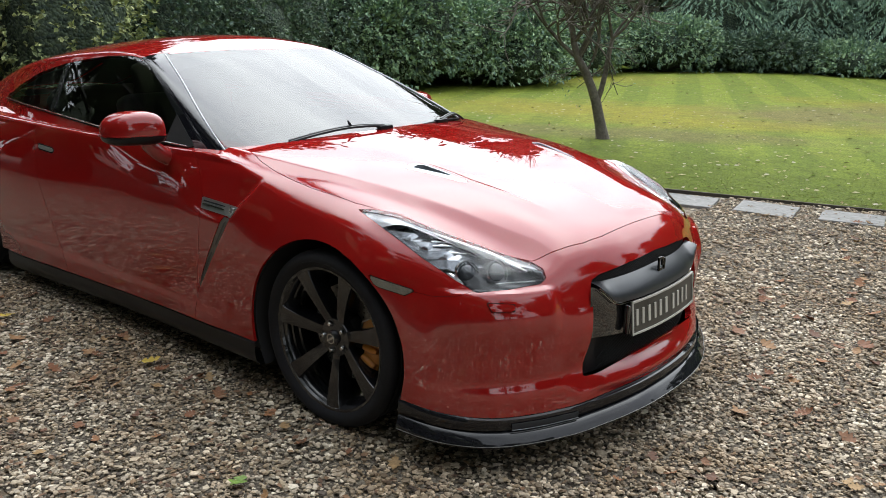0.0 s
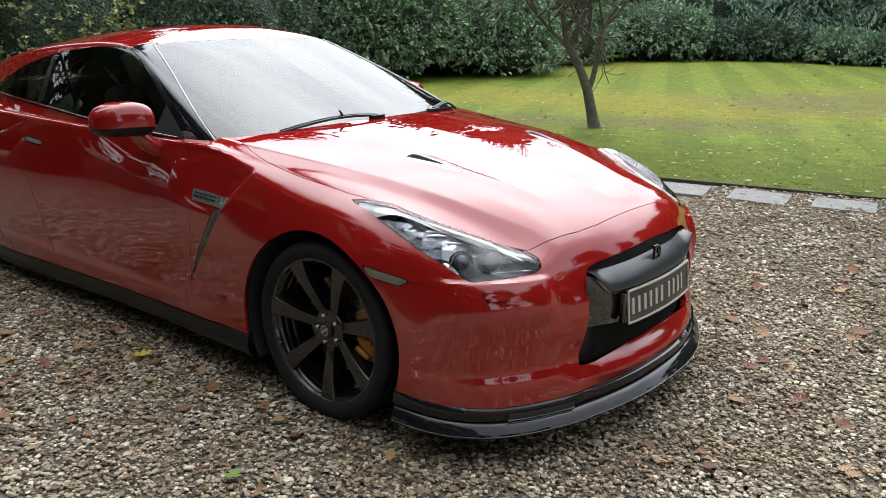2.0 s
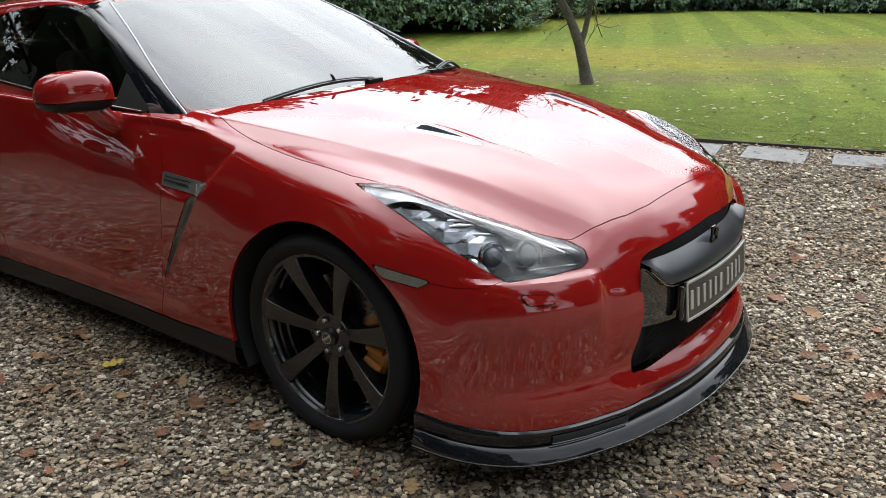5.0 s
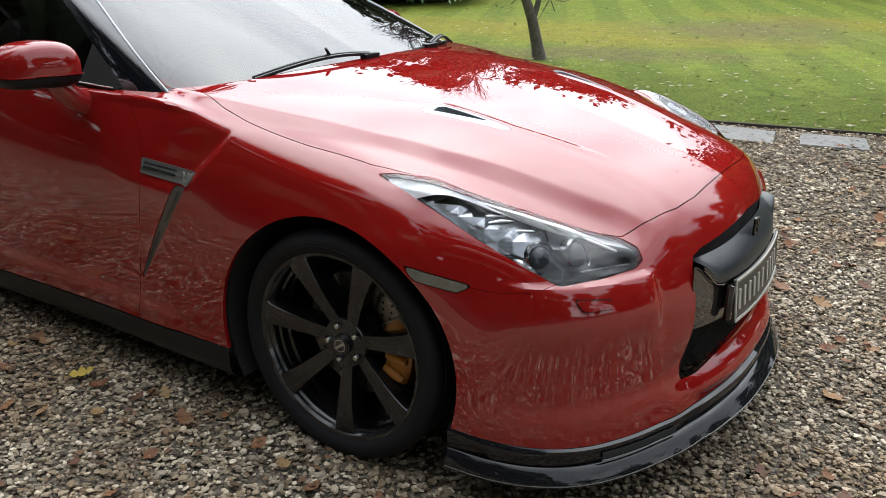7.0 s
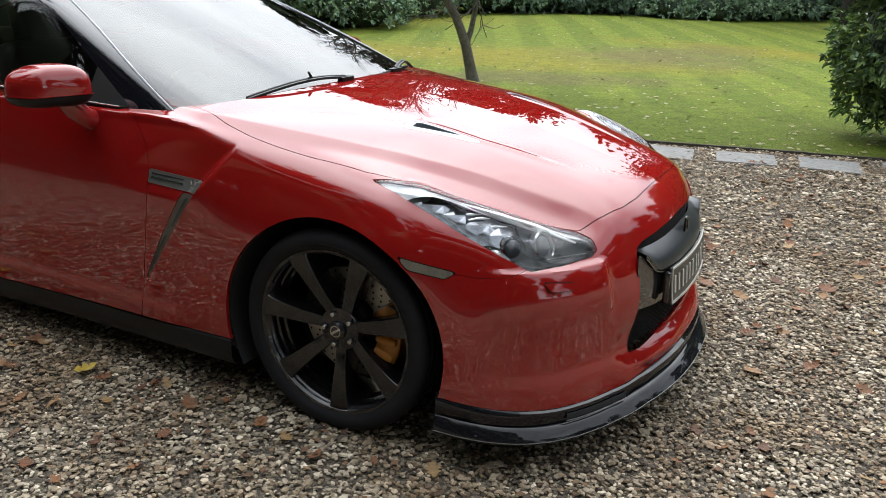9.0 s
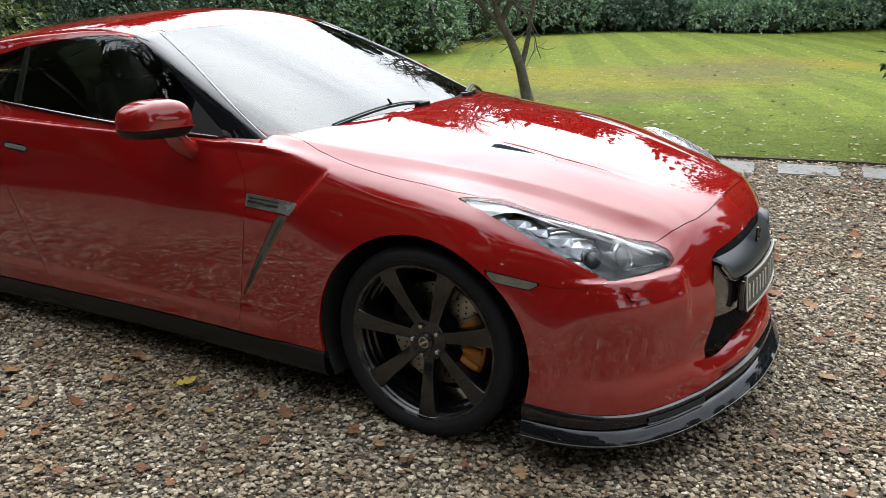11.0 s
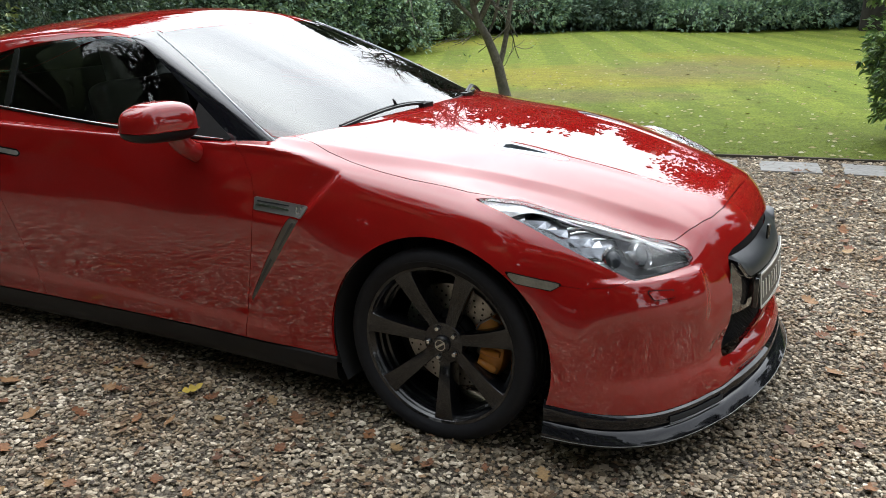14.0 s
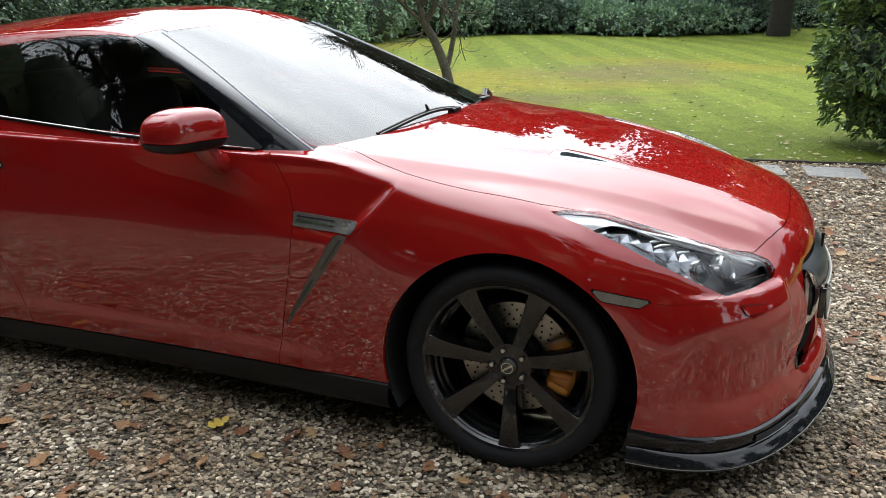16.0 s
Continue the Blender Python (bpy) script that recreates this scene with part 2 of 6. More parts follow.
def both(mesh):
    """The mesh and its mirror image across y = 0, as one."""
    v, f = mesh
    return np.concatenate([v, v * (1, -1, 1)]), list(f) + [tuple(int(i) + len(v) for i in face[::-1]) for face in f]


def panel(name, mesh, mat, parent, label="", rim=0.012, angle=30, merge=0.0006):
    """A sheet-metal panel: the skin, and its edges folded inwards."""
    v, f = mesh
    bm = bmesh.new()
    vs = [bm.verts.new(p) for p in v]
    for face in f:
        try:
            bm.faces.new([vs[int(i)] for i in face])
        except ValueError:
            pass
    bmesh.ops.remove_doubles(bm, verts=bm.verts, dist=merge)
    bm.normal_update()
    bm.verts.ensure_lookup_table()
    if rim:
        normals = {w: w.normal.copy() for w in bm.verts}
        edges = [e for e in bm.edges if e.is_boundary]
        made = bmesh.ops.extrude_edge_only(bm, edges=edges)["geom"]
        near = {w.co.to_tuple(5): n for w, n in normals.items()}
        for w in (g for g in made if isinstance(g, bmesh.types.BMVert)):
            w.co -= near[w.co.to_tuple(5)] * rim
    me = bpy.data.meshes.new(name)
    bm.to_mesh(me)
    bm.free()
    me.materials.append(mat)
    me.polygons.foreach_set("use_smooth", [True] * len(me.polygons))
    me.set_sharp_from_angle(angle=radians(angle))
    return put(name, me, parent, label)


def tuple_shift(mesh, by):
    """A skin moved along its normals."""
    v, f = mesh
    n = np.zeros_like(v)
    for face in f:
        a, b, c = v[face[0]], v[face[1]], v[face[2]]
        k = np.cross(b - a, c - a)
        for i in face:
            n[i] += k
    n /= np.linalg.norm(n, axis=1)[:, None] + 1e-12
    return v + n * by, f


def mirrored(ob, name=None):
    """The same part on the car's other side."""
    me = ob.data.copy()
    me.transform(Matrix.Diagonal((1, -1, 1, 1)))
    me.flip_normals()
    twin = put(name or ob.name, me, ob.parent, ob.get("label", ""))
    return twin


def tube(points, radius, sides=8, closed=False):
    """A round bar along points; radius may be a list."""
    p = np.asarray(points, float)
    r = np.broadcast_to(radius, (len(p),))
    d = np.gradient(p, axis=0) if not closed else np.roll(p, -1, 0) - np.roll(p, 1, 0)
    d /= np.linalg.norm(d, axis=1)[:, None] + 1e-12
    a = np.cross(d, (0.31, 0.22, 0.93))
    a /= np.linalg.norm(a, axis=1)[:, None]
    b = np.cross(d, a)
    w = np.linspace(0, 2 * np.pi, sides, endpoint=False)
    ring = p[:, None] + r[:, None, None] * (np.cos(w)[None, :, None] * a[:, None] + np.sin(w)[None, :, None] * b[:, None])
    v, faces, n = ring.reshape(-1, 3), [], len(p)
    for i in range(n if closed else n - 1):
        for j in range(sides):
            k, i2 = (j + 1) % sides, (i + 1) % n
            faces.append((i * sides + j, i * sides + k, i2 * sides + k, i2 * sides + j))
    if not closed:
        faces += [tuple(range(sides))[::-1], tuple((n - 1) * sides + j for j in range(sides))]
    return v, faces


def join(*meshes):
    vs, fs, n = [], [], 0
    for v, f in meshes:
        vs.append(np.asarray(v, float))
        fs += [tuple(int(i) + n for i in face) for face in f]
        n += len(v)
    return np.concatenate(vs), fs


def block(size, at=(0, 0, 0), bevel=0.004, segments=2, turn=(0, 0, 0)):
    """A bevelled box as a bmesh."""
    bm = bmesh.new()
    bmesh.ops.create_cube(bm, size=1)
    bmesh.ops.scale(bm, vec=size, verts=bm.verts)
    if bevel:
        bmesh.ops.bevel(bm, geom=bm.edges[:], offset=bevel, segments=segments, profile=0.6, affect="EDGES")
    bm.transform(pose(*at, *turn))
    return bm


def lathe(profile, sides=48):
    """A ring turned about the y axis from (radius, y) pairs; closed when the profile is."""
    p = np.asarray(profile, float)
    w = np.linspace(0, 2 * np.pi, sides, endpoint=False)
    v = np.stack([p[:, None, 0] * np.cos(w), np.broadcast_to(p[:, None, 1], (len(p), sides)), p[:, None, 0] * np.sin(w)], -1).reshape(-1, 3)
    f = []
    for i in range(len(p) - 1):
        for j in range(sides):
            k = (j + 1) % sides
            f.append((i * sides + j, i * sides + k, (i + 1) * sides + k, (i + 1) * sides + j))
    return v, f


def slab_of(points, thick, way):
    """A flat closed outline of 3D points made thick along way."""
    p = np.asarray(points, float)
    n = len(p)
    v = np.concatenate([p, p + np.asarray(way, float) * thick])
    return v, [tuple(range(n))[::-1], tuple(range(n, 2 * n))] + [(i, (i + 1) % n, (i + 1) % n + n, i + n) for i in range(n)]

# ---------------------------------------------------------------- the car's form
# x runs forward from the front axle, y to the car's left, z up; forms are written for one half, with y as its distance from the middle.
TOP_X, TOP_Y = (-0.95, -0.6, -0.3, 0.1, 0.4, 0.65, 0.8, 0.95), (0.0, 0.25, 0.45, 0.60, 0.72, 0.83, 0.95)
TOP_Z = (
    (1.030, 1.028, 1.022, 1.012, 1.002, 0.992, 0.982),
    (1.030, 1.027, 1.016, 1.003, 0.991, 0.982, 0.970),
    (1.012, 1.008, 0.998, 0.980, 0.960, 0.926, 0.838),
    (0.965, 0.962, 0.952, 0.930, 0.910, 0.884, 0.805),
    (0.905, 0.900, 0.884, 0.850, 0.825, 0.795, 0.735),
    (0.838, 0.831, 0.804, 0.748, 0.722, 0.690, 0.630),
    (0.784, 0.775, 0.743, 0.685, 0.655, 0.620, 0.560),
    (0.692, 0.683, 0.648, 0.588, 0.560, 0.530, 0.480),
)
top_sheet = sheet(TOP_X, TOP_Y, TOP_Z)
SIDE_X, SIDE_Z = (-3.8, -2.8, -2.0, -1.3, -0.85, -0.55, -0.3, 0.0, 0.3, 0.45, 0.7), (0.1, 0.25, 0.40, 0.55, 0.70, 0.80, 0.95)
SIDE_Y = (
    (0.80, 0.84, 0.87, 0.89, 0.89, 0.88, 0.84),
    (0.91, 0.93, 0.945, 0.95, 0.945, 0.93, 0.89),
    (0.91, 0.924, 0.928, 0.930, 0.924, 0.914, 0.905),
    (0.905, 0.918, 0.9225, 0.924, 0.918, 0.908, 0.888),
    (0.92, 0.929, 0.9325, 0.934, 0.930, 0.918, 0.872),
    (0.935, 0.940, 0.9415, 0.942, 0.939, 0.928, 0.868),
    (0.94, 0.945, 0.945, 0.945, 0.932, 0.909, 0.858),
    (0.94, 0.945, 0.948, 0.95, 0.944, 0.916, 0.862),
    (0.94, 0.945, 0.948, 0.948, 0.934, 0.896, 0.842),
    (0.935, 0.938, 0.93, 0.915, 0.885, 0.86, 0.80),
    (0.90, 0.895, 0.88, 0.86, 0.83, 0.80, 0.74),
)
side_sheet = sheet(SIDE_X, SIDE_Z, SIDE_Y)
nose_plan = curve((0.0, 0.2, 0.42, 0.6, 0.75, 0.85, 0.95), (0.950, 0.938, 0.885, 0.825, 0.745, 0.655, 0.50))
nose_lean = curve((0.1, 0.20, 0.26, 0.335, 0.42, 0.6, 0.7, 0.85), (0.008, 0.022, 0.017, -0.012, -0.003, -0.020, -0.054, -0.118))
nose_side = curve((0.1, 0.20, 0.26, 0.335, 0.42, 0.6, 0.7, 0.85), (0.010, 0.014, 0.008, -0.001, -0.003, -0.020, -0.054, -0.118))
nose_fold = curve((0.1, 0.24, 0.28, 0.31, 0.335, 0.36, 0.39, 0.43, 0.5, 0.85), (0.0, 0.0, 0.003, 0.0, -0.005, -0.0045, -0.002, 0.0, 0.0, 0.0))


def body_form(p):
    x, y, z = p[:, 0], np.abs(p[:, 1]), p[:, 2]
    # the bonnet's raised middle falls off along a crease towards the wings
    crease_y = np.interp(x, (-0.6, -0.52, -0.32, 0.0, 0.2, 0.38, 0.65, 0.85), (0.775, 0.762, 0.734, 0.693, 0.645, 0.584, 0.499, 0.46))
    past = y - crease_y
    fall = 0.5 * (past + np.sqrt(past**2 + 0.003**2)) - 0.5 * (past - 0.052 + np.sqrt((past - 0.052) ** 2 + 0.016**2))
    crease = 0.006 - 0.33 * fall * step(0.90, 0.6, x)
    # a low ridge runs forward from each vent
    off = y - np.interp(x, (0.0, 0.27, 0.65), (0.392, 0.380, 0.285))
    crease = crease + 0.0035 * np.exp(-((off / 0.016) ** 2)) * step(-0.05, 0.15, x) * step(0.68, 0.35, x)
    # behind the wing's flare the side is drawn in; its hind edge slants up to the crest
    hind = x + 0.503 - (z - 0.80) * 0.90
    drawn_in = 0.026 * step(0.026, -0.022, hind) * step(-1.0, -0.50, x) * step(0.70, 0.80, z) * step(1.0, 0.80, z)
    # a ledge under the lamps
    ledge = 0.025 * step(0.665, 0.654, z) * step(0.40, 0.60, z) * step(0.54, 0.62, y) * step(0.48, 0.62, x)
    # the wing's crest swells through the lamp cover
    crest = y - np.interp(x, (0.15, 0.28, 0.42, 0.55, 0.65), (0.822, 0.806, 0.782, 0.742, 0.700))
    crease = crease + 0.030 * np.exp(-((crest / 0.040) ** 2)) * step(0.14, 0.30, x) * step(0.66, 0.50, x)
    top = z - top_sheet(x, y) - crease
    # the shoulder folds in above a line that runs forward from the handle
    over = z - np.interp(x, (-2.4, -1.0), (0.888, 0.805))
    shoulder = (0.038 * (over + np.sqrt(over**2 + 0.012**2)) - 0.004) * step(-0.95, -1.5, x)
    # the door's foot steps out along a low fold
    foot = 0.007 * step(0.335, 0.27, z) * step(-2.75, -2.5, x) * step(-0.58, -0.72, x)
    side = y - side_sheet(x, z) + drawn_in + shoulder - ledge * 0.6 - foot
    chin = 0.013 * step(0.328, 0.296, z) * step(0.235, 0.27, z) * step(0.46, 0.37, y)
    fold = nose_fold(z) * (step(0.47, 0.54, y) + step(0.42, 0.36, y))
    wide = step(0.46, 0.58, y)
    lean = nose_lean(z) * (1 - wide) + nose_side(z) * wide
    nose = (x - nose_plan(y) - lean - fold - ledge - chin) * 0.9
    return smax(top, smax(side, nose, 0.05), 0.045 - 0.033 * step(0.5, 0.1, x))


CABIN_MID = curve((-4.0, -3.6, -3.1, -2.6, -2.1, -1.7, -1.4, -1.0, -0.6, -0.3), (1.03, 1.10, 1.265, 1.370, 1.420, 1.430, 1.396, 1.36, 1.33, 1.31))
CABIN_X = curve((0.0, 0.3, 0.55, 0.75, 0.85), (-0.46, -0.485, -0.555, -0.66, -0.76))
GLASS_X = curve((-3.8, -3.2, -2.6, -2.0, -1.4, -0.9, -0.4), (0.62, 0.745, 0.835, 0.868, 0.872, 0.842, 0.785))


def cabin_form(p):
    x, y, z = p[:, 0], np.abs(p[:, 1]), p[:, 2]
    roof = z - CABIN_MID(x) + 0.068 * (y / 0.6) ** 2.2
    side = (y - GLASS_X(x) + 0.60 * np.maximum(z - 0.97, -0.012)) * 0.86
    rake = (x - CABIN_X(y) + 2.55 * (z - 0.985) + 0.25 * (z - 0.985) ** 2) * 0.365
    return smax(smax(roof, rake, 0.010), side, 0.012)


# the skin of the lower body, wrapped round sections that fan out at the nose
WRAP_X, WRAP_Z = -0.05, 0.42
along = np.concatenate([np.linspace(-3.75, -0.95, 130), np.linspace(-0.94, WRAP_X, 110)])
fan = np.radians(np.linspace(0, 90, 170)[1:])
theta = np.radians(np.concatenate([np.linspace(2, 48, 60), np.linspace(48.3, 128, 225)]))
u = np.concatenate([np.stack([along, np.zeros_like(along)], 1), np.stack([np.full_like(fan, WRAP_X), fan], 1)])
O = np.zeros((len(u), len(theta), 3))
O[..., 0], O[..., 2] = u[:, None, 0], WRAP_Z
D = np.stack([np.sin(u[:, None, 1]) * np.sin(theta), np.cos(u[:, None, 1]) * np.sin(theta), np.broadcast_to(np.cos(theta), (len(u), len(theta)))], -1)
WRAP_U, WRAP_T, WRAP_O, WRAP_D = u, theta, O, D
wrap = cast(body_form, O.reshape(-1, 3), D.reshape(-1, 3)) * (1, -1, 1)
wrap_faces = grid_faces(len(u), len(theta))
WRAP = (wrap, wrap_faces)

# the bonnet's skin, met from above
hx, hy = np.linspace(-0.80, 0.93, 230), np.linspace(0, 0.86, 130)
gx, gy = np.meshgrid(hx, hy, indexing="ij")
down = np.stack([gx.ravel(), gy.ravel(), np.full(gx.size, 0.3)], 1)
HOOD = (cast(body_form, down, np.broadcast_to((0.0, 0, 1), down.shape), near=0.0, far=1.2) * (1, -1, 1), grid_faces(len(hx), len(hy)))

# the cabin's skin
CAB_X, CAB_Z = -1.75, 0.75
along = np.linspace(-3.75, CAB_X, 90)
fan = np.radians(np.linspace(0, 90, 130)[1:])
theta = np.radians(np.linspace(0.5, 88, 130))
u = np.concatenate([np.stack([along, np.zeros_like(along)], 1), np.stack([np.full_like(fan, CAB_X), fan], 1)])
O = np.zeros((len(u), len(theta), 3))
O[..., 0], O[..., 2] = u[:, None, 0], CAB_Z
D = np.stack([np.sin(u[:, None, 1]) * np.sin(theta), np.cos(u[:, None, 1]) * np.sin(theta), np.broadcast_to(np.cos(theta), (len(u), len(theta)))], -1)
CAB_SHAPE = (len(u), len(theta), 3)
CABIN = (cast(cabin_form, O.reshape(-1, 3), D.reshape(-1, 3)) * (1, -1, 1), grid_faces(len(u), len(theta)))

# ---------------------------------------------------------------- the car's outlines (the right half, y below 0)
GAP = 0.0013
TOPWARD, SIDEWARD, FRONTWARD = (0, 0, 1), (0, -1, 0), (1, 0, 0)
HOOD_EDGE = ((-0.700, -0.740), (-0.60, -0.768), (-0.50, -0.793), (-0.39, -0.806), (-0.137, -0.818), (0.075, -0.815), (0.257, -0.773), (0.427, -0.703), (0.593, -0.620), (0.695, -0.563))
HOOD_FRONT = ((0.740, -0.47), (0.775, -0.36), (0.789, -0.25), (0.791, 0.0))
HOOD_REAR = ((-0.515, 0.0), (-0.535, -0.30), (-0.585, -0.53), (-0.66, -0.68))


def flat(points, z=0.0):
    return [(x, y, z) for x, y in points]


def side_line(points):
    return [(x, -0.9, z) for x, z in points]


hood_cut = outline(flat(HOOD_EDGE + HOOD_FRONT + ((0.791, 0.4), (-0.515, 0.4)) + HOOD_REAR), TOPWARD)
lamp_cut = outline([(0.106, -0.832, 0.862), (0.25, -0.852, 0.82), (0.42, -0.848, 0.757), (0.56, -0.828, 0.70), (0.64, -0.803, 0.660), (0.70, -0.71, 0.657), (0.752, -0.60, 0.660),
                    (0.758, -0.57, 0.675), (0.735, -0.555, 0.70), (0.695, -0.563, 0.719), (0.593, -0.622, 0.763), (0.427, -0.705, 0.815), (0.257, -0.775, 0.856), (0.16, -0.803, 0.870)], (0.45, -0.45, 0.77))
arch_cut = outline([(0.004 + 0.419 * math.cos(a), -0.9, 0.343 + 0.405 * math.sin(a)) for a in np.linspace(0, 2 * math.pi, 72, endpoint=False)], SIDEWARD)
rear_arch_cut = outline([(-3.2 + 0.405 * math.cos(a), -0.9, 0.35 + 0.405 * math.sin(a)) for a in np.linspace(0, 2 * math.pi, 72, endpoint=False)], SIDEWARD)
grille_cut = outline([(0.9, y, z) for y, z in ((0.5, 0.692), (0, 0.692), (-0.20, 0.683), (-0.36, 0.668), (-0.402, 0.655), (-0.415, 0.632), (-0.437, 0.45), (-0.459, 0.314), (-0.453, 0.307), (-0.41, 0.309), (-0.20, 0.330), (0, 0.335), (0.5, 0.335))], FRONTWARD)
marker_cut = outline(side_line(((0.262, 0.678), (0.30, 0.672), (0.425, 0.648), (0.438, 0.642), (0.405, 0.622), (0.30, 0.640), (0.285, 0.650))), SIDEWARD)
door_cut = outline(side_line(((-0.872, 0.980), (-0.826, 0.935), (-0.778, 0.87), (-0.757, 0.80), (-0.756, 0.72), (-0.767, 0.62), (-0.782, 0.53), (-0.807, 0.39), (-0.830, 0.26), (-0.838, 0.1), (-1.98, 0.1), (-2.02, 0.26), (-2.10, 0.42), (-2.22, 0.66), (-2.27, 0.83), (-2.25, 1.10), (-0.90, 1.10))), SIDEWARD)
fvent_cut = outline(side_line(((-0.7525, 0.802), (-0.508, 0.788), (-0.516, 0.768), (-0.534, 0.746), (-0.7525, 0.754))), SIDEWARD)
strake_cut = outline(side_line(((-0.592, 0.742), (-0.540, 0.742), (-0.648, 0.585), (-0.796, 0.378), (-0.788, 0.410), (-0.706, 0.560))), SIDEWARD)
sill_z = lambda p: p[:, 2] - np.interp(p[:, 0], (-3.1, -2.70, -0.84, -0.43, 0.3, 0.43, 0.6, 0.74, 0.86, 0.95), (0.19, 0.195, 0.235, 0.246, 0.246, 0.243, 0.227, 0.218, 0.215, 0.238))


def keep(mesh, *tests):
    for test in tests:
        mesh = clip(mesh, test(mesh[0]))
    return mesh


def within(cut, by=0.0):
    return lambda p: cut(p) - by


def outside(cut, by=0.0):
    return lambda p: -cut(p) - by


def fender_line(p):
    """Above 0 on the wing, below on the bumper: the seam from the marker to the lamp."""
    x, z = p[:, 0], p[:, 2]
    return np.maximum(0.20 - x, np.minimum(z - np.interp(x, (0.2, 0.26, 0.42, 0.50, 0.58, 0.64, 0.9), (0.668, 0.664, 0.640, 0.633, 0.645, 0.668, 0.668)), 0.69 - x))


car = tagged(new("car"), "glossy red two-door sports coupe with black wheels on gravel", "car")

VENT_EDGE = ((0.004, -0.476), (0.006, -0.43), (0.03, -0.402), (0.12, -0.394), (0.262, -0.391), (0.272, -0.401), (0.252, -0.422), (0.12, -0.463), (0.03, -0.488))
VENT_HOLE = ((0.036, -0.458), (0.030, -0.418), (0.045, -0.405), (0.205, -0.399), (0.12, -0.430))
vent_cut, hole_cut = outline(flat(VENT_EDGE), TOPWARD), outline(flat(VENT_HOLE), TOPWARD)
panel("bonnet", both(keep(HOOD, within(hood_cut, GAP), outside(vent_cut, 0.0015))), RED, car, "glossy red bonnet with two air vents")
vent_frame = panel("bonnet_vent", keep(HOOD, within(vent_cut), outside(hole_cut)), VENT_GREY, car, "grey frame of a bonnet air vent", rim=0.03)
mirrored(vent_frame)
skin = keep(WRAP, lambda p: p[:, 1] * -1 + 1e-4, outside(hood_cut, GAP), outside(arch_cut), sill_z)
front = keep(skin, lambda p: p[:, 0] + 0.95, outside(lamp_cut, GAP), outside(marker_cut, 0.001))
behind_cowl = lambda p: np.maximum(p[:, 0] + 0.60, -p[:, 1] - 0.70)
wing = panel("front_wing", keep(front, outside(door_cut, GAP), within(fender_line, 0.0006), outside(fvent_cut), outside(strake_cut), behind_cowl, lambda p: -p[:, 1] - 0.5), RED, car)
mirrored(wing)
panel("front_bumper", both(keep(front, lambda p: -fender_line(p) - 0.0006, lambda p: p[:, 0] - 0.25, outside(grille_cut))), RED, car, rim=0.026)
door = panel("door", keep(skin, within(door_cut, GAP), lambda p: 0.997 - p[:, 2]), RED, car)
mirrored(door)
tail = wrap.reshape(len(WRAP_U), len(WRAP_T), 3)[0]
tail = tail[tail[:, 2] > 0.2]
tail_rows = np.concatenate([tail, tail * (1, 0.9, 0.97) + (-0.08, 0, 0.015), tail * (1, 0.6, 0.95) + (-0.11, 0, 0.025), tail * (1, 0, 0.95) + (-0.115, 0, 0.025)])
panel("tail_panel", both((tail_rows, grid_faces(4, len(tail))[:, ::-1])), RED, car, rim=0.0)
clear_of_cabin = lambda p: np.maximum(-3.25 - p[:, 0], -p[:, 1] - GLASS_X(p[:, 0]) + 0.04)
panel("rear_body", both(keep(skin, outside(door_cut, GAP), outside(rear_arch_cut), lambda p: -1.9 - p[:, 0], clear_of_cabin)), RED, car)
lens_skin = keep(WRAP, within(lamp_cut, GAP))
lens = panel("headlamp_cover", tuple_shift(lens_skin, 0.014 * step(0.0, 0.06, lamp_cut(lens_skin[0]))[:, None]), LAMP_GLASS, car, rim=0.0)
mirrored(lens)
marker = panel("side_marker", tuple_shift(keep(WRAP, within(marker_cut, 0.002), lambda p: -p[:, 1] - 0.5), 0.002), AMBER_CLEAR, car, rim=0.01)
mirrored(marker)
marker_rim = panel("marker_surround", keep(WRAP, within(marker_cut), outside(marker_cut, 0.002), lambda p: -p[:, 1] - 0.5), GREY_DARK, car, rim=0.01)
mirrored(marker_rim)

# cabin skin
SCREEN_SIDE = ((-0.745, -0.792, 0.985), (-0.86, -0.768, 1.045), (-1.05, -0.716, 1.143), (-1.25, -0.648, 1.237), (-1.525, -0.560, 1.352))
ws_cut = outline(((-0.47, 0.3, 0.975), (-0.47, 0.0, 0.975), (-0.52, -0.35, 0.975), (-0.60, -0.62, 0.975)) + SCREEN_SIDE + ((-1.48, -0.3, 1.375), (-1.46, 0, 1.380), (-1.46, 0.3, 1.380)), (0.39, 0, 0.92))
glass_cut = outline(side_line(((-0.910, 0.986), (-1.110, 1.101), (-1.319, 1.218), (-1.48, 1.300), (-1.585, 1.333), (-1.70, 1.340), (-1.90, 1.330), (-2.09, 1.308), (-2.32, 1.275), (-2.60, 1.213), (-2.82, 1.130), (-2.95, 1.062), (-2.93, 1.050), (-2.30, 1.035), (-1.56, 1.004), (-1.075, 0.988))), SIDEWARD)
pillar_cut = outline(side_line(((-0.5, 0.90), (-0.5, 1.10), (-1.0, 1.26), (-1.30, 1.36), (-1.50, 1.375), (-1.572, 1.350), (-1.60, 1.33), (-1.2, 0.90))), SIDEWARD)
roof_line = lambda p: np.interp(p[:, 0], (-3.4, -2.6, -2.05, -1.67, -1.53, -1.46), (0.36, 0.46, 0.495, 0.525, 0.552, 0.565)) + p[:, 1]
windscreen = panel("windscreen", both(keep(CABIN, within(ws_cut, 0.001), lambda p: p[:, 0] + 1.7)), WINDSCREEN, car, "windscreen reflecting the white sky", rim=0.0)
windscreen.visible_shadow = False
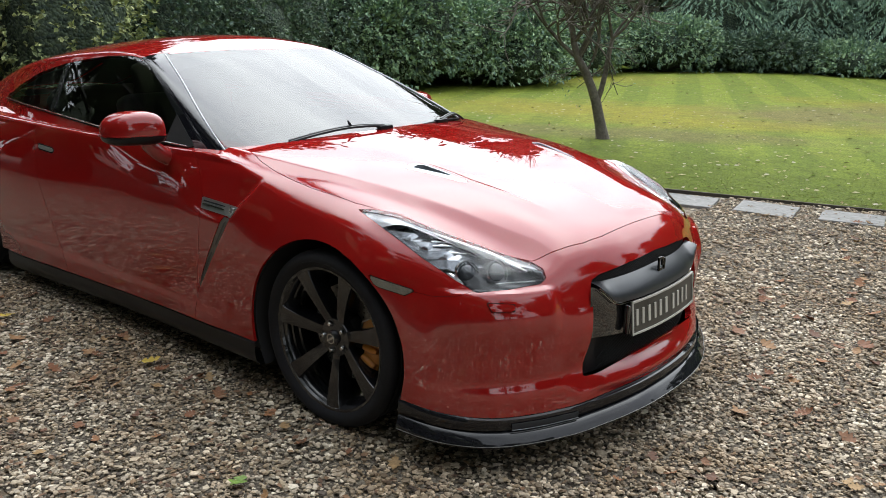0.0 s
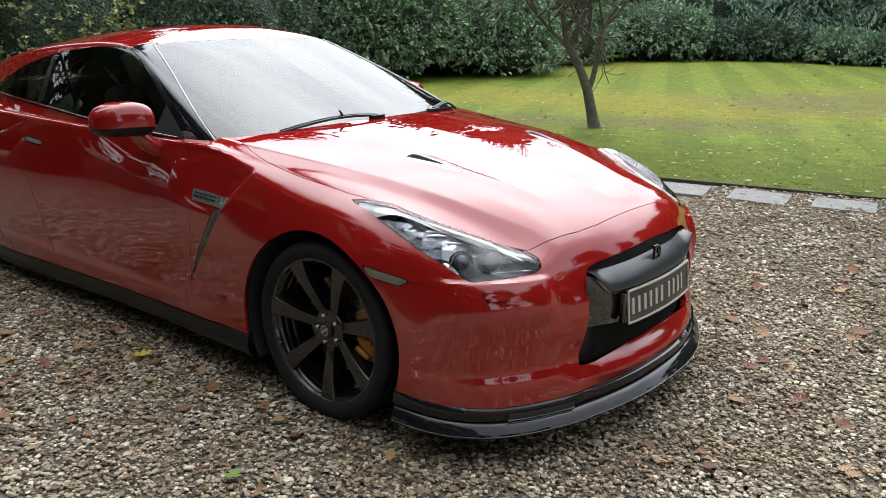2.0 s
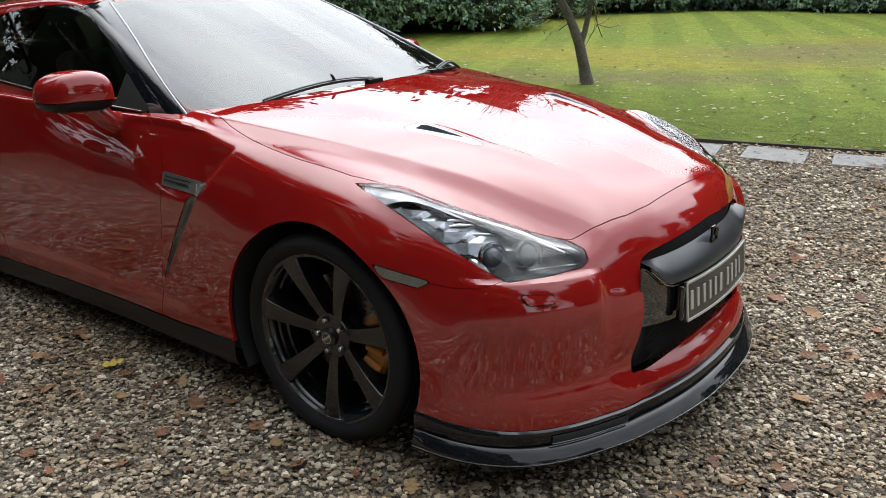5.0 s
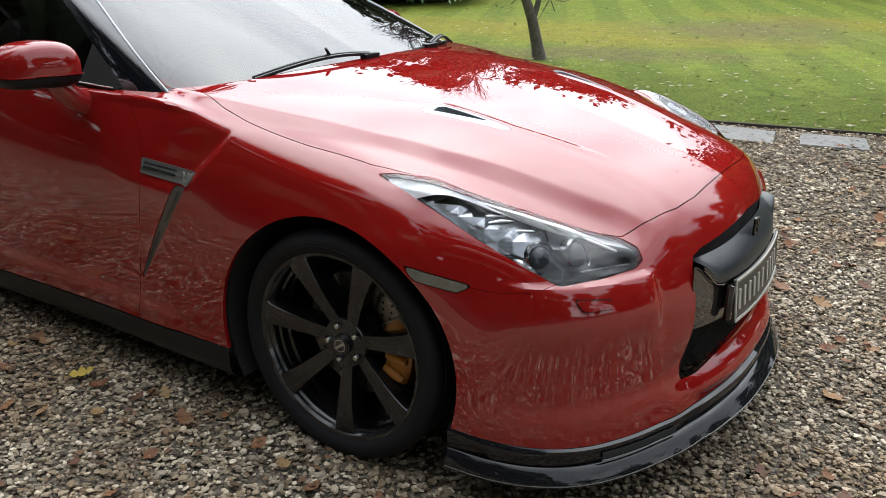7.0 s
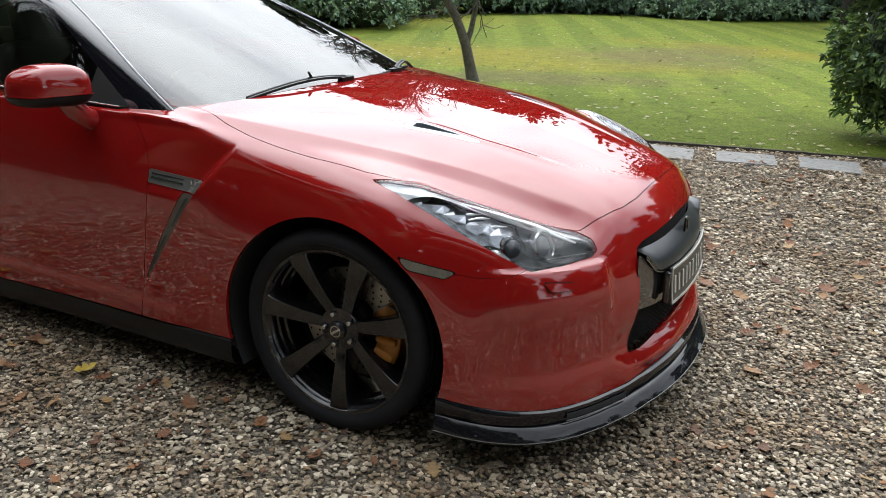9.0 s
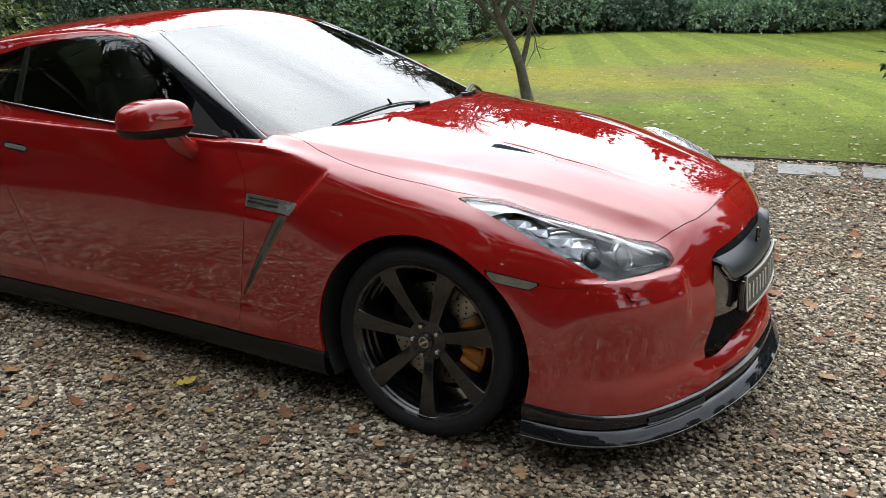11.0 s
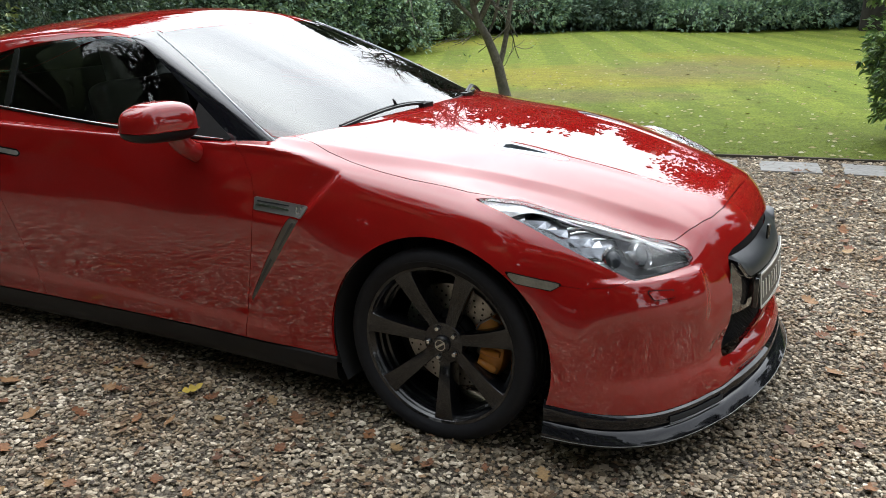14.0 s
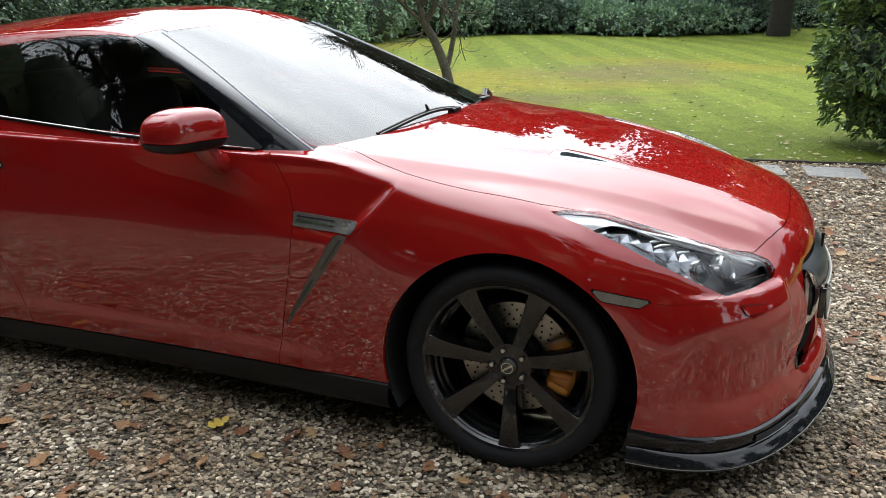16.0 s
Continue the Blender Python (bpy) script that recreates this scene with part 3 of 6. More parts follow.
panel("screen_border", both(tuple_shift(keep(CABIN, within(ws_cut, 0.002), outside(ws_cut, 0.034), lambda p: p[:, 0] + 1.7), -0.005)), BLACK_MATT, car, "dark printed border of the windscreen", rim=0.0)
side_glass = panel("side_window", keep(CABIN, within(glass_cut, 0.001)), TINTED, car, "dark tinted side window", rim=0.0)
side_glass.visible_shadow = False
mirrored(side_glass).visible_shadow = False
shell = keep(CABIN, outside(ws_cut, 0.001), outside(glass_cut, 0.001), lambda p: p[:, 2] - 0.93)
pillar = panel("windscreen_pillar", keep(shell, within(pillar_cut, 0.001), lambda p: -p[:, 1] - 0.535), PILLAR, car, "gloss black windscreen pillar", rim=0.02)
mirrored(pillar)
rest = keep(shell, lambda p: np.maximum(-pillar_cut(p) - 0.001, 0.53 + p[:, 1]), lambda p: -1.0 - p[:, 0])
panel("roof", both(keep(rest, lambda p: roof_line(p) - GAP)), RED, car, rim=0.02)
lined = keep(rest, lambda p: p[:, 2] - 1.0)
panel("cabin_lining", both(tuple_shift(lined, -0.014)), INTERIOR, car, rim=0.0)
rail = panel("cant_rail", keep(rest, lambda p: -roof_line(p) - GAP), RED, car, rim=0.02)
mirrored(rail)

# what lies under the skin, so that gaps and openings are dark
SPARE = 4
thin_u, thin_t = np.arange(0, len(WRAP_U), SPARE), np.arange(0, len(WRAP_T), SPARE)
inner = cast(lambda p: smax(body_form(p) + 0.022, p[:, 0] - 0.80, 0.01), WRAP_O[thin_u][:, thin_t].reshape(-1, 3), WRAP_D[thin_u][:, thin_t].reshape(-1, 3)) * (1, -1, 1)
core = (inner, grid_faces(len(thin_u), len(thin_t)))
panel("inner_shell", both(keep(core, lambda p: -p[:, 1] + 1e-4, outside(arch_cut), outside(rear_arch_cut), outside(lamp_cut, -0.01), lambda p: p[:, 2] - 0.21, lambda p: np.maximum(p[:, 0] + 0.62, np.maximum(0.94 - p[:, 2], -0.84 - p[:, 1])))), SHADOW, car, rim=0.0)
for side in (-1, 1):
    pocket = np.array([(x, y * -side, z) for x, y, z in ((0.0, -0.495, 0.0), (0.0, -0.385, 0.0), (0.28, -0.385, 0.0), (0.28, -0.43, 0.0))])
    pocket[:, 2] = (0.925, 0.925, 0.89, 0.89)
    put("vent_pocket", mesh_from("vent_pocket", *slab_of(pocket, 0.01, (0, 0, 1)), SHADOW, smooth=False), car)

# ---------------------------------------------------------------- the car's fittings
def plan_ring(z, first_x, count=70):
    """The body's outline at one height, from a place on the right side round to the middle of the nose, with outward ways."""
    phi = np.radians(np.linspace(0, 90, count))
    start = math.atan2(first_x - WRAP_X, 0.93)
    phi = np.linspace(start, math.pi / 2, count)
    o = np.tile((WRAP_X, 0.0, z), (count, 1))
    d = np.stack([np.sin(phi), np.cos(phi), 0 * phi], 1)
    p = cast(body_form, o, d)
    t = np.gradient(p, axis=0)
    n = np.stack([t[:, 1], -t[:, 0], 0 * phi], 1) * -1
    n /= np.linalg.norm(n, axis=1)[:, None]
    n[-1] = (1, 0, 0)
    n *= np.sign((n * d).sum(1))[:, None]
    return p * (1, -1, 1), n * (1, -1, 1)


def sweep(path, ways, section, scale=None, tall=None):
    """A section of (outward, z) pairs drawn along a path; the section's z is added to the path's."""
    s = np.asarray(section, float)
    k = np.ones(len(path)) if scale is None else np.asarray(scale)
    h = np.ones(len(path)) if tall is None else np.asarray(tall)
    v = path[:, None] + ways[:, None] * (s[None, :, 0] * k[:, None])[..., None] + np.array((0, 0, 1.0)) * (s[None, :, 1] * h[:, None])[..., None]
    return v.reshape(-1, 3), grid_faces(len(path), len(s))


# front splitter: an upper band under the bumper and a blade below it
ring, out = plan_ring(0.25, 0.40)
lower = np.interp(ring[:, 0], (0.43, 0.6, 0.74, 0.86, 0.97), (0.243, 0.227, 0.218, 0.215, 0.238))
ring[:, 2] = lower
reach = np.interp(ring[:, 0], (0.40, 0.55, 0.75, 0.90), (0.35, 0.6, 0.9, 1.0))
tall = np.interp(ring[:, 0], (0.42, 0.55, 0.75, 0.90), (1.26, 1.16, 1.04, 1.0))
band = ((-0.03, 0.012), (-0.004, 0.0), (0.010, -0.006), (0.013, -0.020), (0.008, -0.044), (-0.012, -0.050))
blade = ((-0.012, -0.046), (0.012, -0.050), (0.026, -0.060), (0.041, -0.076), (0.049, -0.085), (0.048, -0.090), (0.042, -0.093), (0.02, -0.094), (-0.08, -0.094))
splitter = tagged(new("splitter"), "", "")
splitter.parent = car
panel("splitter_band", both(sweep(ring, out, band, np.interp(ring[:, 0], (0.42, 0.60, 0.75), (0.3, 0.7, 1.0)), tall)), CARBON, splitter, rim=0.0, angle=50)
panel("splitter_blade", both(sweep(ring, out, blade, reach, tall)), CARBON, splitter, "gloss black splitter blade", rim=0.0, angle=50)
line = ring + out * (0.0485 * reach)[:, None] + np.array((0, 0, -0.085)) * tall[:, None]
put("splitter_edge", mesh_from("splitter_edge", *tube(np.concatenate([line, (line * (1, -1, 1))[::-1][1:]]), 0.0016, 6), GREY_DARK), splitter, "pale edge of the splitter")
# slots at the splitter's corners
for side in (1, -1):
    where = (ring[:, 0] > 0.745) & (ring[:, 0] < 0.875)
    p, w = ring[where], out[where]
    slot = sweep(p, w, ((0.016, -0.018), (0.018, -0.022), (0.018, -0.038), (0.014, -0.042)))
    put("splitter_slot", mesh_from("splitter_slot", slot[0] * (1, side, 1), slot[1], SHADOW), splitter)
    edge_line = p + w * 0.018 + (0, 0, -0.042)
    put("slot_edge", mesh_from("slot_edge", *tube(edge_line * (1, side, 1), 0.0016, 6), GREY_TRIM), splitter)

# side sills
xs = np.linspace(-2.74, -0.40, 60)
ys = -side_sheet(xs, np.full(60, 0.24)) + 0.004
sill_path = np.stack([xs, ys, np.interp(xs, (-3.1, -2.70, -0.84, -0.43), (0.19, 0.195, 0.235, 0.246))], 1)
sill_ways = np.tile((0.0, -1, 0), (60, 1))
sill = panel("sill", sweep(sill_path, sill_ways, ((-0.02, 0.01), (0.0, -0.003), (0.006, -0.010), (0.006, -0.055), (0.0, -0.085), (-0.02, -0.108), (-0.12, -0.112))), BLACK_SATIN, car, "black side sill", rim=0.0)
mirrored(sill)

# underside
bm = block((2.9, 1.50, 0.16), (-1.38, 0, 0.235), 0.02)
bm_part("underbody", bm, SHADOW, car)
bm_part("engine_bay", block((1.12, 1.02, 0.42), (0.22, 0, 0.40), 0.03), SHADOW, car)
bm_part("boot_floor", block((0.9, 0.96, 0.4), (-3.2, 0, 0.42), 0.03), SHADOW, car)
for centre, reach_y in ((0.004, 0.915), (-3.2, 0.92)):
    for side in (-1, 1):
        a = np.radians(np.linspace(-28, 208, 40))
        r = 0.428
        v = np.concatenate([np.stack([centre + r * np.cos(a), np.full(40, side * y), 0.345 + r * np.sin(a)], 1) for y in (reach_y, 0.50)])
        f = [(i, i + 1, i + 41, i + 40) for i in range(39)] + [tuple(range(40, 80))]
        put("wheel_arch_liner", mesh_from("wheel_arch_liner", v, f, SHADOW), car)

# grille
grille = tagged(new("grille"), "", "")
grille.parent = car
ys = np.linspace(-0.43, 0.43, 61)


def nose_x(y):
    return nose_plan(np.abs(y))


def front_strip(z_top, z_bottom, set_back, rows=2, bulge=0.0, reach_y=0.43, lean=0.0):
    """A strip across the nose between two heights (curves of y), bulging forward in its middle."""
    y = np.linspace(-reach_y, reach_y, 81)
    k = np.linspace(0, 1, rows)
    z = z_top(np.abs(y))[:, None] * (1 - k) + z_bottom(np.abs(y))[:, None] * k
    x = nose_x(y)[:, None] - set_back + bulge * (1 - (2 * k - 1) ** 2)[None] - lean * (1 - k)[None]
    return np.stack([x, np.broadcast_to(y[:, None], x.shape), z], -1).reshape(-1, 3), grid_faces(81, rows)


bar_top = lambda y: np.interp(y, (0, 0.28, 0.35, 0.395, 0.43), (0.645, 0.637, 0.638, 0.643, 0.648))
bar_low = lambda y: np.interp(y, (0, 0.30, 0.335, 0.40, 0.43), (0.556, 0.560, 0.572, 0.628, 0.640))
put("grille_bar", mesh_from("grille_bar", *front_strip(bar_top, bar_low, 0.004, 11, 0.014, 0.40, 0.055), BAR_SATIN), grille, "satin black bowed grille bar")
put("bar_back", mesh_from("bar_back", *front_strip(lambda y: bar_top(y) - 0.02, lambda y: bar_top(y) + 0.001, 0.060, 2, 0, 0.40), BLACK_SATIN), grille)
for lift, r in ((0.0, 0.0026), (-0.009, 0.0018)):
    y = np.linspace(-0.405, 0.405, 90)
    pts = np.stack([nose_x(y) - 0.008, y, bar_low(np.abs(y)) + lift], 1)
    put("bright_line", mesh_from("bright_line", *tube(pts, r, 6), CHROME), grille, "bright trim line")
panel_low = lambda y: np.interp(y, (0, 0.30, 0.43), (0.430, 0.432, 0.445))
put("plate_panel", mesh_from("plate_panel", *front_strip(lambda y: bar_low(y) - 0.002, panel_low, 0.020, 6, 0.004, 0.435), BLACK_GLOSS), grille, "gloss black panel behind the plate")
for side in (-1, 1):
    duct = np.array([(0.83, side * y, z) for y, z in ((0.36, 0.432), (0.44, 0.448), (0.465, 0.30), (0.395, 0.30))])
    duct[:, 0] = nose_x(duct[:, 1]) - 0.045
    put("brake_duct", mesh_from("brake_duct", *slab_of(duct, 0.01, (-1, 0, 0)), BLACK_SATIN, smooth=False), grille, "black brake duct panel")


def lattice(z_low, z_high, reach_y, set_back, pitch, thick):
    """Crossed bars of a mesh grille."""
    parts = []
    h = z_high - z_low
    for lean in (-1, 1):
        for y0 in np.arange(-reach_y - h, reach_y + h, pitch):
            t = np.linspace(0, 1, 4)
            y, z = y0 + lean * h * (t - 0.5) * 1.6, z_low + h * t
            ok = np.abs(y) <= reach_y
            if ok.sum() >= 2:
                parts.append(tube(np.stack([nose_x(y[ok]) - set_back, y[ok], z[ok]], 1), thick, 4))
    return join(*parts)


put("lower_mesh", mesh_from("lower_mesh", *lattice(0.315, 0.432, 0.37, 0.035, 0.022, 0.0018), BLACK_MATT, smooth=False), grille, "black diamond mesh")
put("upper_mesh", mesh_from("upper_mesh", *lattice(0.60, 0.690, 0.40, 0.066, 0.020, 0.0012), SHADOW, smooth=False), grille, "black diamond mesh")
y = np.linspace(-0.47, 0.47, 41)
back = np.concatenate([np.stack([nose_x(y) - 0.075, y, np.full(41, z)], 1) for z in (0.28, 0.70)])
put("grille_back", mesh_from("grille_back", back, [(i, i + 1, i + 42, i + 41) for i in range(40)], SHADOW), grille)
# badge: a plain cluster of dark chrome bars
badge = [((0.008, 0.010, 0.052), (0.918, -0.022, 0.644)), ((0.008, 0.034, 0.010), (0.918, -0.012, 0.668)), ((0.008, 0.030, 0.010), (0.918, -0.010, 0.622)),
         ((0.008, 0.010, 0.034), (0.918, 0.006, 0.652)), ((0.008, 0.012, 0.046), (0.918, 0.022, 0.640)), ((0.008, 0.024, 0.010), (0.918, 0.016, 0.648))]
for size, at in badge:
    bm_part("badge_bar", block(size, at, 0.002), BADGE, grille)

# plate with its raised rim and bars for its lettering
plate_thing = tagged(new("front_plate"), "", "")
plate_thing.parent = car
y = np.linspace(-0.262, 0.262, 31)


def plate_strip(z0, z1, lift, y0=-0.262, y1=0.262, count=31):
    y = np.linspace(y0, y1, count)
    x = 0.962 + lift - 0.30 * y**2
    v = np.concatenate([np.stack([x - 0.10 * (z - 0.49), y, np.full(count, z)], 1) for z in (z0, z1)])
    front = [(i, i + 1, i + 1 + count, i + count) for i in range(count - 1)]
    back = v - (0.006, 0, 0)
    n = len(v)
    faces = front + [tuple(q + n for q in f[::-1]) for f in front]
    faces += [(i + 1, i, i + n, i + 1 + n) for i in range(count - 1)] + [(i + count, i + 1 + count, i + 1 + count + n, i + count + n) for i in range(count - 1)]
    faces += [(0, count, count + n, n), (2 * count - 1, count - 1, count - 1 + n, 2 * count - 1 + n)]
    return np.concatenate([v, back]), faces


def plate_piece(name, *a, mat, label=""):
    put(name, mesh_from(name, *plate_strip(*a[:3], *a[3:]), mat, smooth=False), plate_thing, label)


plate_piece("plate_back", 0.428, 0.556, 0.0, mat=PLATE_DARK, label="dark pressed plate")
for z0, z1 in ((0.428, 0.435), (0.549, 0.556)):
    plate_piece("plate_rim", z0, z1, 0.004, mat=WHITE, label="silver plate rim")
for y0 in (-0.262, 0.255):
    plate_piece("plate_rim", 0.428, 0.556, 0.004, y0, y0 + 0.007, 3, mat=WHITE)
bars = [(-0.238, 0.030), (-0.200, 0.030), (-0.160, 0.034), (-0.118, 0.030), (-0.078, 0.034), (-0.034, 0.040), (0.030, 0.034), (0.074, 0.036), (0.120, 0.034), (0.164, 0.030)]
for y0, w in bars:
    plate_piece("letter_bar", 0.462, 0.522, 0.0035, y0, y0 + w * 0.45, 3, mat=WHITE, label="plain silver bar")
for side in (-1, 1):
    bm_part("plate_bracket", block((0.02, 0.02, 0.11), (0.928, side * 0.27, 0.490), 0.003), BLACK_GLOSS, plate_thing)

# washer jets and the ledge under the lamps
washer_cut = outline([(0.678, -0.800, 0.631), (0.738, -0.727, 0.622), (0.750, -0.735, 0.602), (0.695, -0.790, 0.602)], (0.7, -0.7, 0.1))
mirrored(panel("washer_gap", tuple_shift(keep(WRAP, within(washer_cut, -0.0025), outside(washer_cut)), 0.0012), SHADOW, car, rim=0.0))
panel("washer_gap", tuple_shift(keep(WRAP, within(washer_cut, -0.0025), outside(washer_cut)), 0.0012), SHADOW, car, rim=0.0)
washer = panel("washer_cover", tuple_shift(keep(WRAP, within(washer_cut)), 0.006), RED, car, rim=0.008)
mirrored(washer)

# headlamps
lamp_inner = cast(lambda p: body_form(p) + 0.045, WRAP_O[::2, ::2].reshape(-1, 3), WRAP_D[::2, ::2].reshape(-1, 3)) * (1, -1, 1)
bowl = (lamp_inner, grid_faces(len(WRAP_O[::2]), WRAP_O[::2, ::2].shape[1])[:, ::-1])
housing = panel("lamp_housing", keep(bowl, within(lamp_cut, -0.02)), LAMP_DARK, car, "dark chromed lamp housing", rim=0.0)
mirrored(housing)
seal = keep(WRAP, within(lamp_cut, 0.0), outside(lamp_cut, 0.007))
trim = panel("lamp_seal", tuple_shift(seal, -0.003), BLACK_GLOSS, car, rim=0.02)
mirrored(trim)

lining = cast(lambda p: body_form(p) + 0.016, WRAP_O[::2, ::2].reshape(-1, 3), WRAP_D[::2, ::2].reshape(-1, 3)) * (1, -1, 1)
lining = (lining, bowl[1])
# the tail's pale lining carries the cover's white sky reflection as colour
bright = panel("lamp_reflector", keep(lining, within(lamp_cut, 0.006), lambda p: 0.315 - p[:, 0] + 1.7 * (p[:, 1] + 0.80)), LINING, car, "silver lamp lining, pale for the sky's reflection", rim=0.0)
mirrored(bright)


def projector(at, r, way, mat_ring=CHROME):
    """A lamp unit: a chromed cup with a glass ball in it."""
    cup = lathe(((r * 1.25, 0.03), (r * 1.30, 0.0), (r * 1.18, -0.006), (r * 1.02, 0.004), (r * 0.96, 0.03)), 32)
    ball = lathe([(r * 0.94 * math.cos(a), -r * 0.45 * math.sin(a) + 0.006) for a in np.linspace(0, math.pi / 2 - 0.02, 9)], 32)
    turn = Vector((0, -1, 0)).rotation_difference(Vector(way)).to_matrix().to_4x4()
    for n, m, mat in (("lamp_ring", cup, mat_ring), ("lamp_ball", ball, LAMP_BALL)):
        me = mesh_from(n, m[0], m[1], mat)
        me.transform(Matrix.Translation(at) @ turn)
        mirrored(put(n, me, car))


projector((0.560, -0.758, 0.703), 0.034, (0.80, -0.45, 0.40))
projector((0.625, -0.672, 0.700), 0.036, (0.88, -0.30, 0.36))
for a, b, r in (((0.50, -0.80, 0.700), (0.575, -0.80, 0.668), 0.012), ((0.655, -0.72, 0.674), (0.735, -0.60, 0.674), 0.0025), ((0.60, -0.64, 0.735), (0.70, -0.60, 0.700), 0.006)):
    bar = put("lamp_blade", mesh_from("lamp_blade", *tube(np.linspace(a, b, 5), (r * 0.5, r, r, r, r * 0.6), 8), REFLECTOR), car)
    mirrored(bar)
coarse_o, coarse_d = WRAP_O[::4, ::5], WRAP_D[::4, ::5]
facet_rng = np.random.default_rng(5)
tilt = facet_rng.uniform(0.027, 0.0335, coarse_o.size // 3)
facets = cast(lambda p: body_form(p) + tilt, coarse_o.reshape(-1, 3), coarse_d.reshape(-1, 3)) * (1, -1, 1)
facets = keep((facets, grid_faces(*coarse_o.shape[:2])[:, ::-1]), within(lamp_cut, 0.010), lambda p: 0.53 - p[:, 0] + 0.5 * (p[:, 1] + 0.80))
for mirror_side in (1, -1):
    put("lamp_facets", mesh_from("lamp_facets", facets[0] * (1, mirror_side, 1), facets[1], LAMP_MID, smooth=False), car, "faceted chrome lamp reflector")
# a stepped, fluted reflector between the tail and the lamp units
for k in (0, 1, 3):
    x = 0.38 + 0.027 * k
    flute = tube([(x, -0.79 + 0.004 * k, 0.782 - 0.0095 * k), (x + 0.028, -0.755 + 0.004 * k, 0.785 - 0.0095 * k), (x + 0.05, -0.715 + 0.004 * k, 0.778 - 0.0095 * k)], (0.002, 0.0042, 0.002), 8)
    mirrored(put("lamp_flute", mesh_from("lamp_flute", *flute, REFLECTOR if k % 3 else LINING), car))
brow = tube([(0.36, -0.735, 0.806), (0.48, -0.695, 0.775), (0.58, -0.650, 0.745), (0.66, -0.600, 0.715)], (0.006, 0.012, 0.012, 0.006), 10)
mirrored(put("lamp_brow", mesh_from("lamp_brow", *brow, REFLECTOR), car))
# dark lower border of the lamp
low_edge = keep(WRAP, within(lamp_cut, 0.005), outside(lamp_cut, 0.021), lambda p: 0.690 - p[:, 2])
mirrored(panel("lamp_border", tuple_shift(low_edge, 0.003), BLACK_GLOSS, car, rim=0.0))
panel("lamp_border", tuple_shift(low_edge, 0.003), BLACK_GLOSS, car, rim=0.0)
# wing vents: a ribbed bright fin above a slanted slot
fin_skin = keep(WRAP, within(fvent_cut), lambda p: -p[:, 1] - 0.5)
mirrored(panel("wing_vent", tuple_shift(fin_skin, 0.004), FIN, car, "bright ribbed wing vent", rim=0.02))
panel("wing_vent", tuple_shift(fin_skin, 0.004), FIN, car, "bright ribbed wing vent", rim=0.02)
slot_inner = outline(side_line(((-0.742, 0.791), (-0.590, 0.783), (-0.590, 0.777), (-0.742, 0.784))), SIDEWARD)
rib = panel("vent_groove", tuple_shift(keep(WRAP, within(slot_inner), lambda p: -p[:, 1] - 0.5), 0.006), SHADOW, car, rim=0.004)
mirrored(rib)
rib = panel("vent_rib", tuple_shift(keep(WRAP, within(outline(side_line(((-0.742, 0.778), (-0.590, 0.770), (-0.590, 0.764), (-0.742, 0.770))), SIDEWARD)), lambda p: -p[:, 1] - 0.5), 0.008), CHROME, car, rim=0.006)
mirrored(rib)
for at in ((-0.562, 0.780), (-0.545, 0.764), (-0.559, 0.766), (-0.542, 0.779)):
    flush = cast(body_form, np.array([(at[0], 0.0, at[1])]), np.array([(0, 1.0, 0)]))[0][1]
    bm = block((0.006, 0.004, 0.013), (at[0], -flush - 0.005, at[1]), 0.001)
    mirrored(bm_part("wing_badge", bm, CHROME, car))
strake_skin = keep(WRAP, within(strake_cut), lambda p: -p[:, 1] - 0.5)
mirrored(panel("vent_slot", tuple_shift(strake_skin, -0.003), STRAKE, car, "grey slanted vent slot", rim=0.01))
panel("vent_slot", tuple_shift(strake_skin, -0.003), STRAKE, car, "grey slanted vent slot", rim=0.01)
for pts in (((-0.562, 0.728), (-0.640, 0.614), (-0.649, 0.614), (-0.575, 0.728)), ((-0.668, 0.580), (-0.772, 0.424), (-0.780, 0.430), (-0.680, 0.580))):
    mirrored(panel("vent_gap", tuple_shift(keep(WRAP, within(outline(side_line(pts), SIDEWARD)), lambda p: -p[:, 1] - 0.5), -0.001), GREY_DARK, car, rim=0.0))
    panel("vent_gap", tuple_shift(keep(WRAP, within(outline(side_line(pts), SIDEWARD)), lambda p: -p[:, 1] - 0.5), -0.001), GREY_DARK, car, rim=0.0)

# door handles
handle_cut = outline(side_line(((-2.225, 0.874), (-2.07, 0.866), (-2.06, 0.852), (-2.07, 0.838), (-2.225, 0.846))), SIDEWARD)
h = panel("door_handle", tuple_shift(keep(WRAP, within(handle_cut, 0.004), lambda p: -p[:, 1] - 0.5), 0.003), FIN, car, "satin chrome door handle", rim=0.015)
mirrored(h)
h = panel("handle_recess", tuple_shift(keep(WRAP, within(handle_cut, -0.003), lambda p: -p[:, 1] - 0.5), 0.001), BLACK_GLOSS, car, rim=0.004)
mirrored(h)

# window trims
xs = np.linspace(-2.93, -0.94, 60)
zs = np.interp(xs, (-2.93, -2.30, -1.56, -0.94), (1.052, 1.034, 1.003, 0.984))
trim_pts = []
for x, z in zip(xs, zs):
    q = cast(cabin_form, np.array([(x, 0.0, z)]), np.array([(0, 1.0, 0)]))[0]
    trim_pts.append((x, -q[1] - 0.002, z))
trim_pts = np.array(trim_pts)
mirrored(put("window_seal", mesh_from("window_seal", *tube(trim_pts + (0, 0, -0.004), 0.007, 8), BLACK_MATT), car))
mirrored(put("window_trim", mesh_from("window_trim", *tube(trim_pts + (0, -0.008, 0.004), 0.003, 6), CHROME), car, "thin bright window trim"))
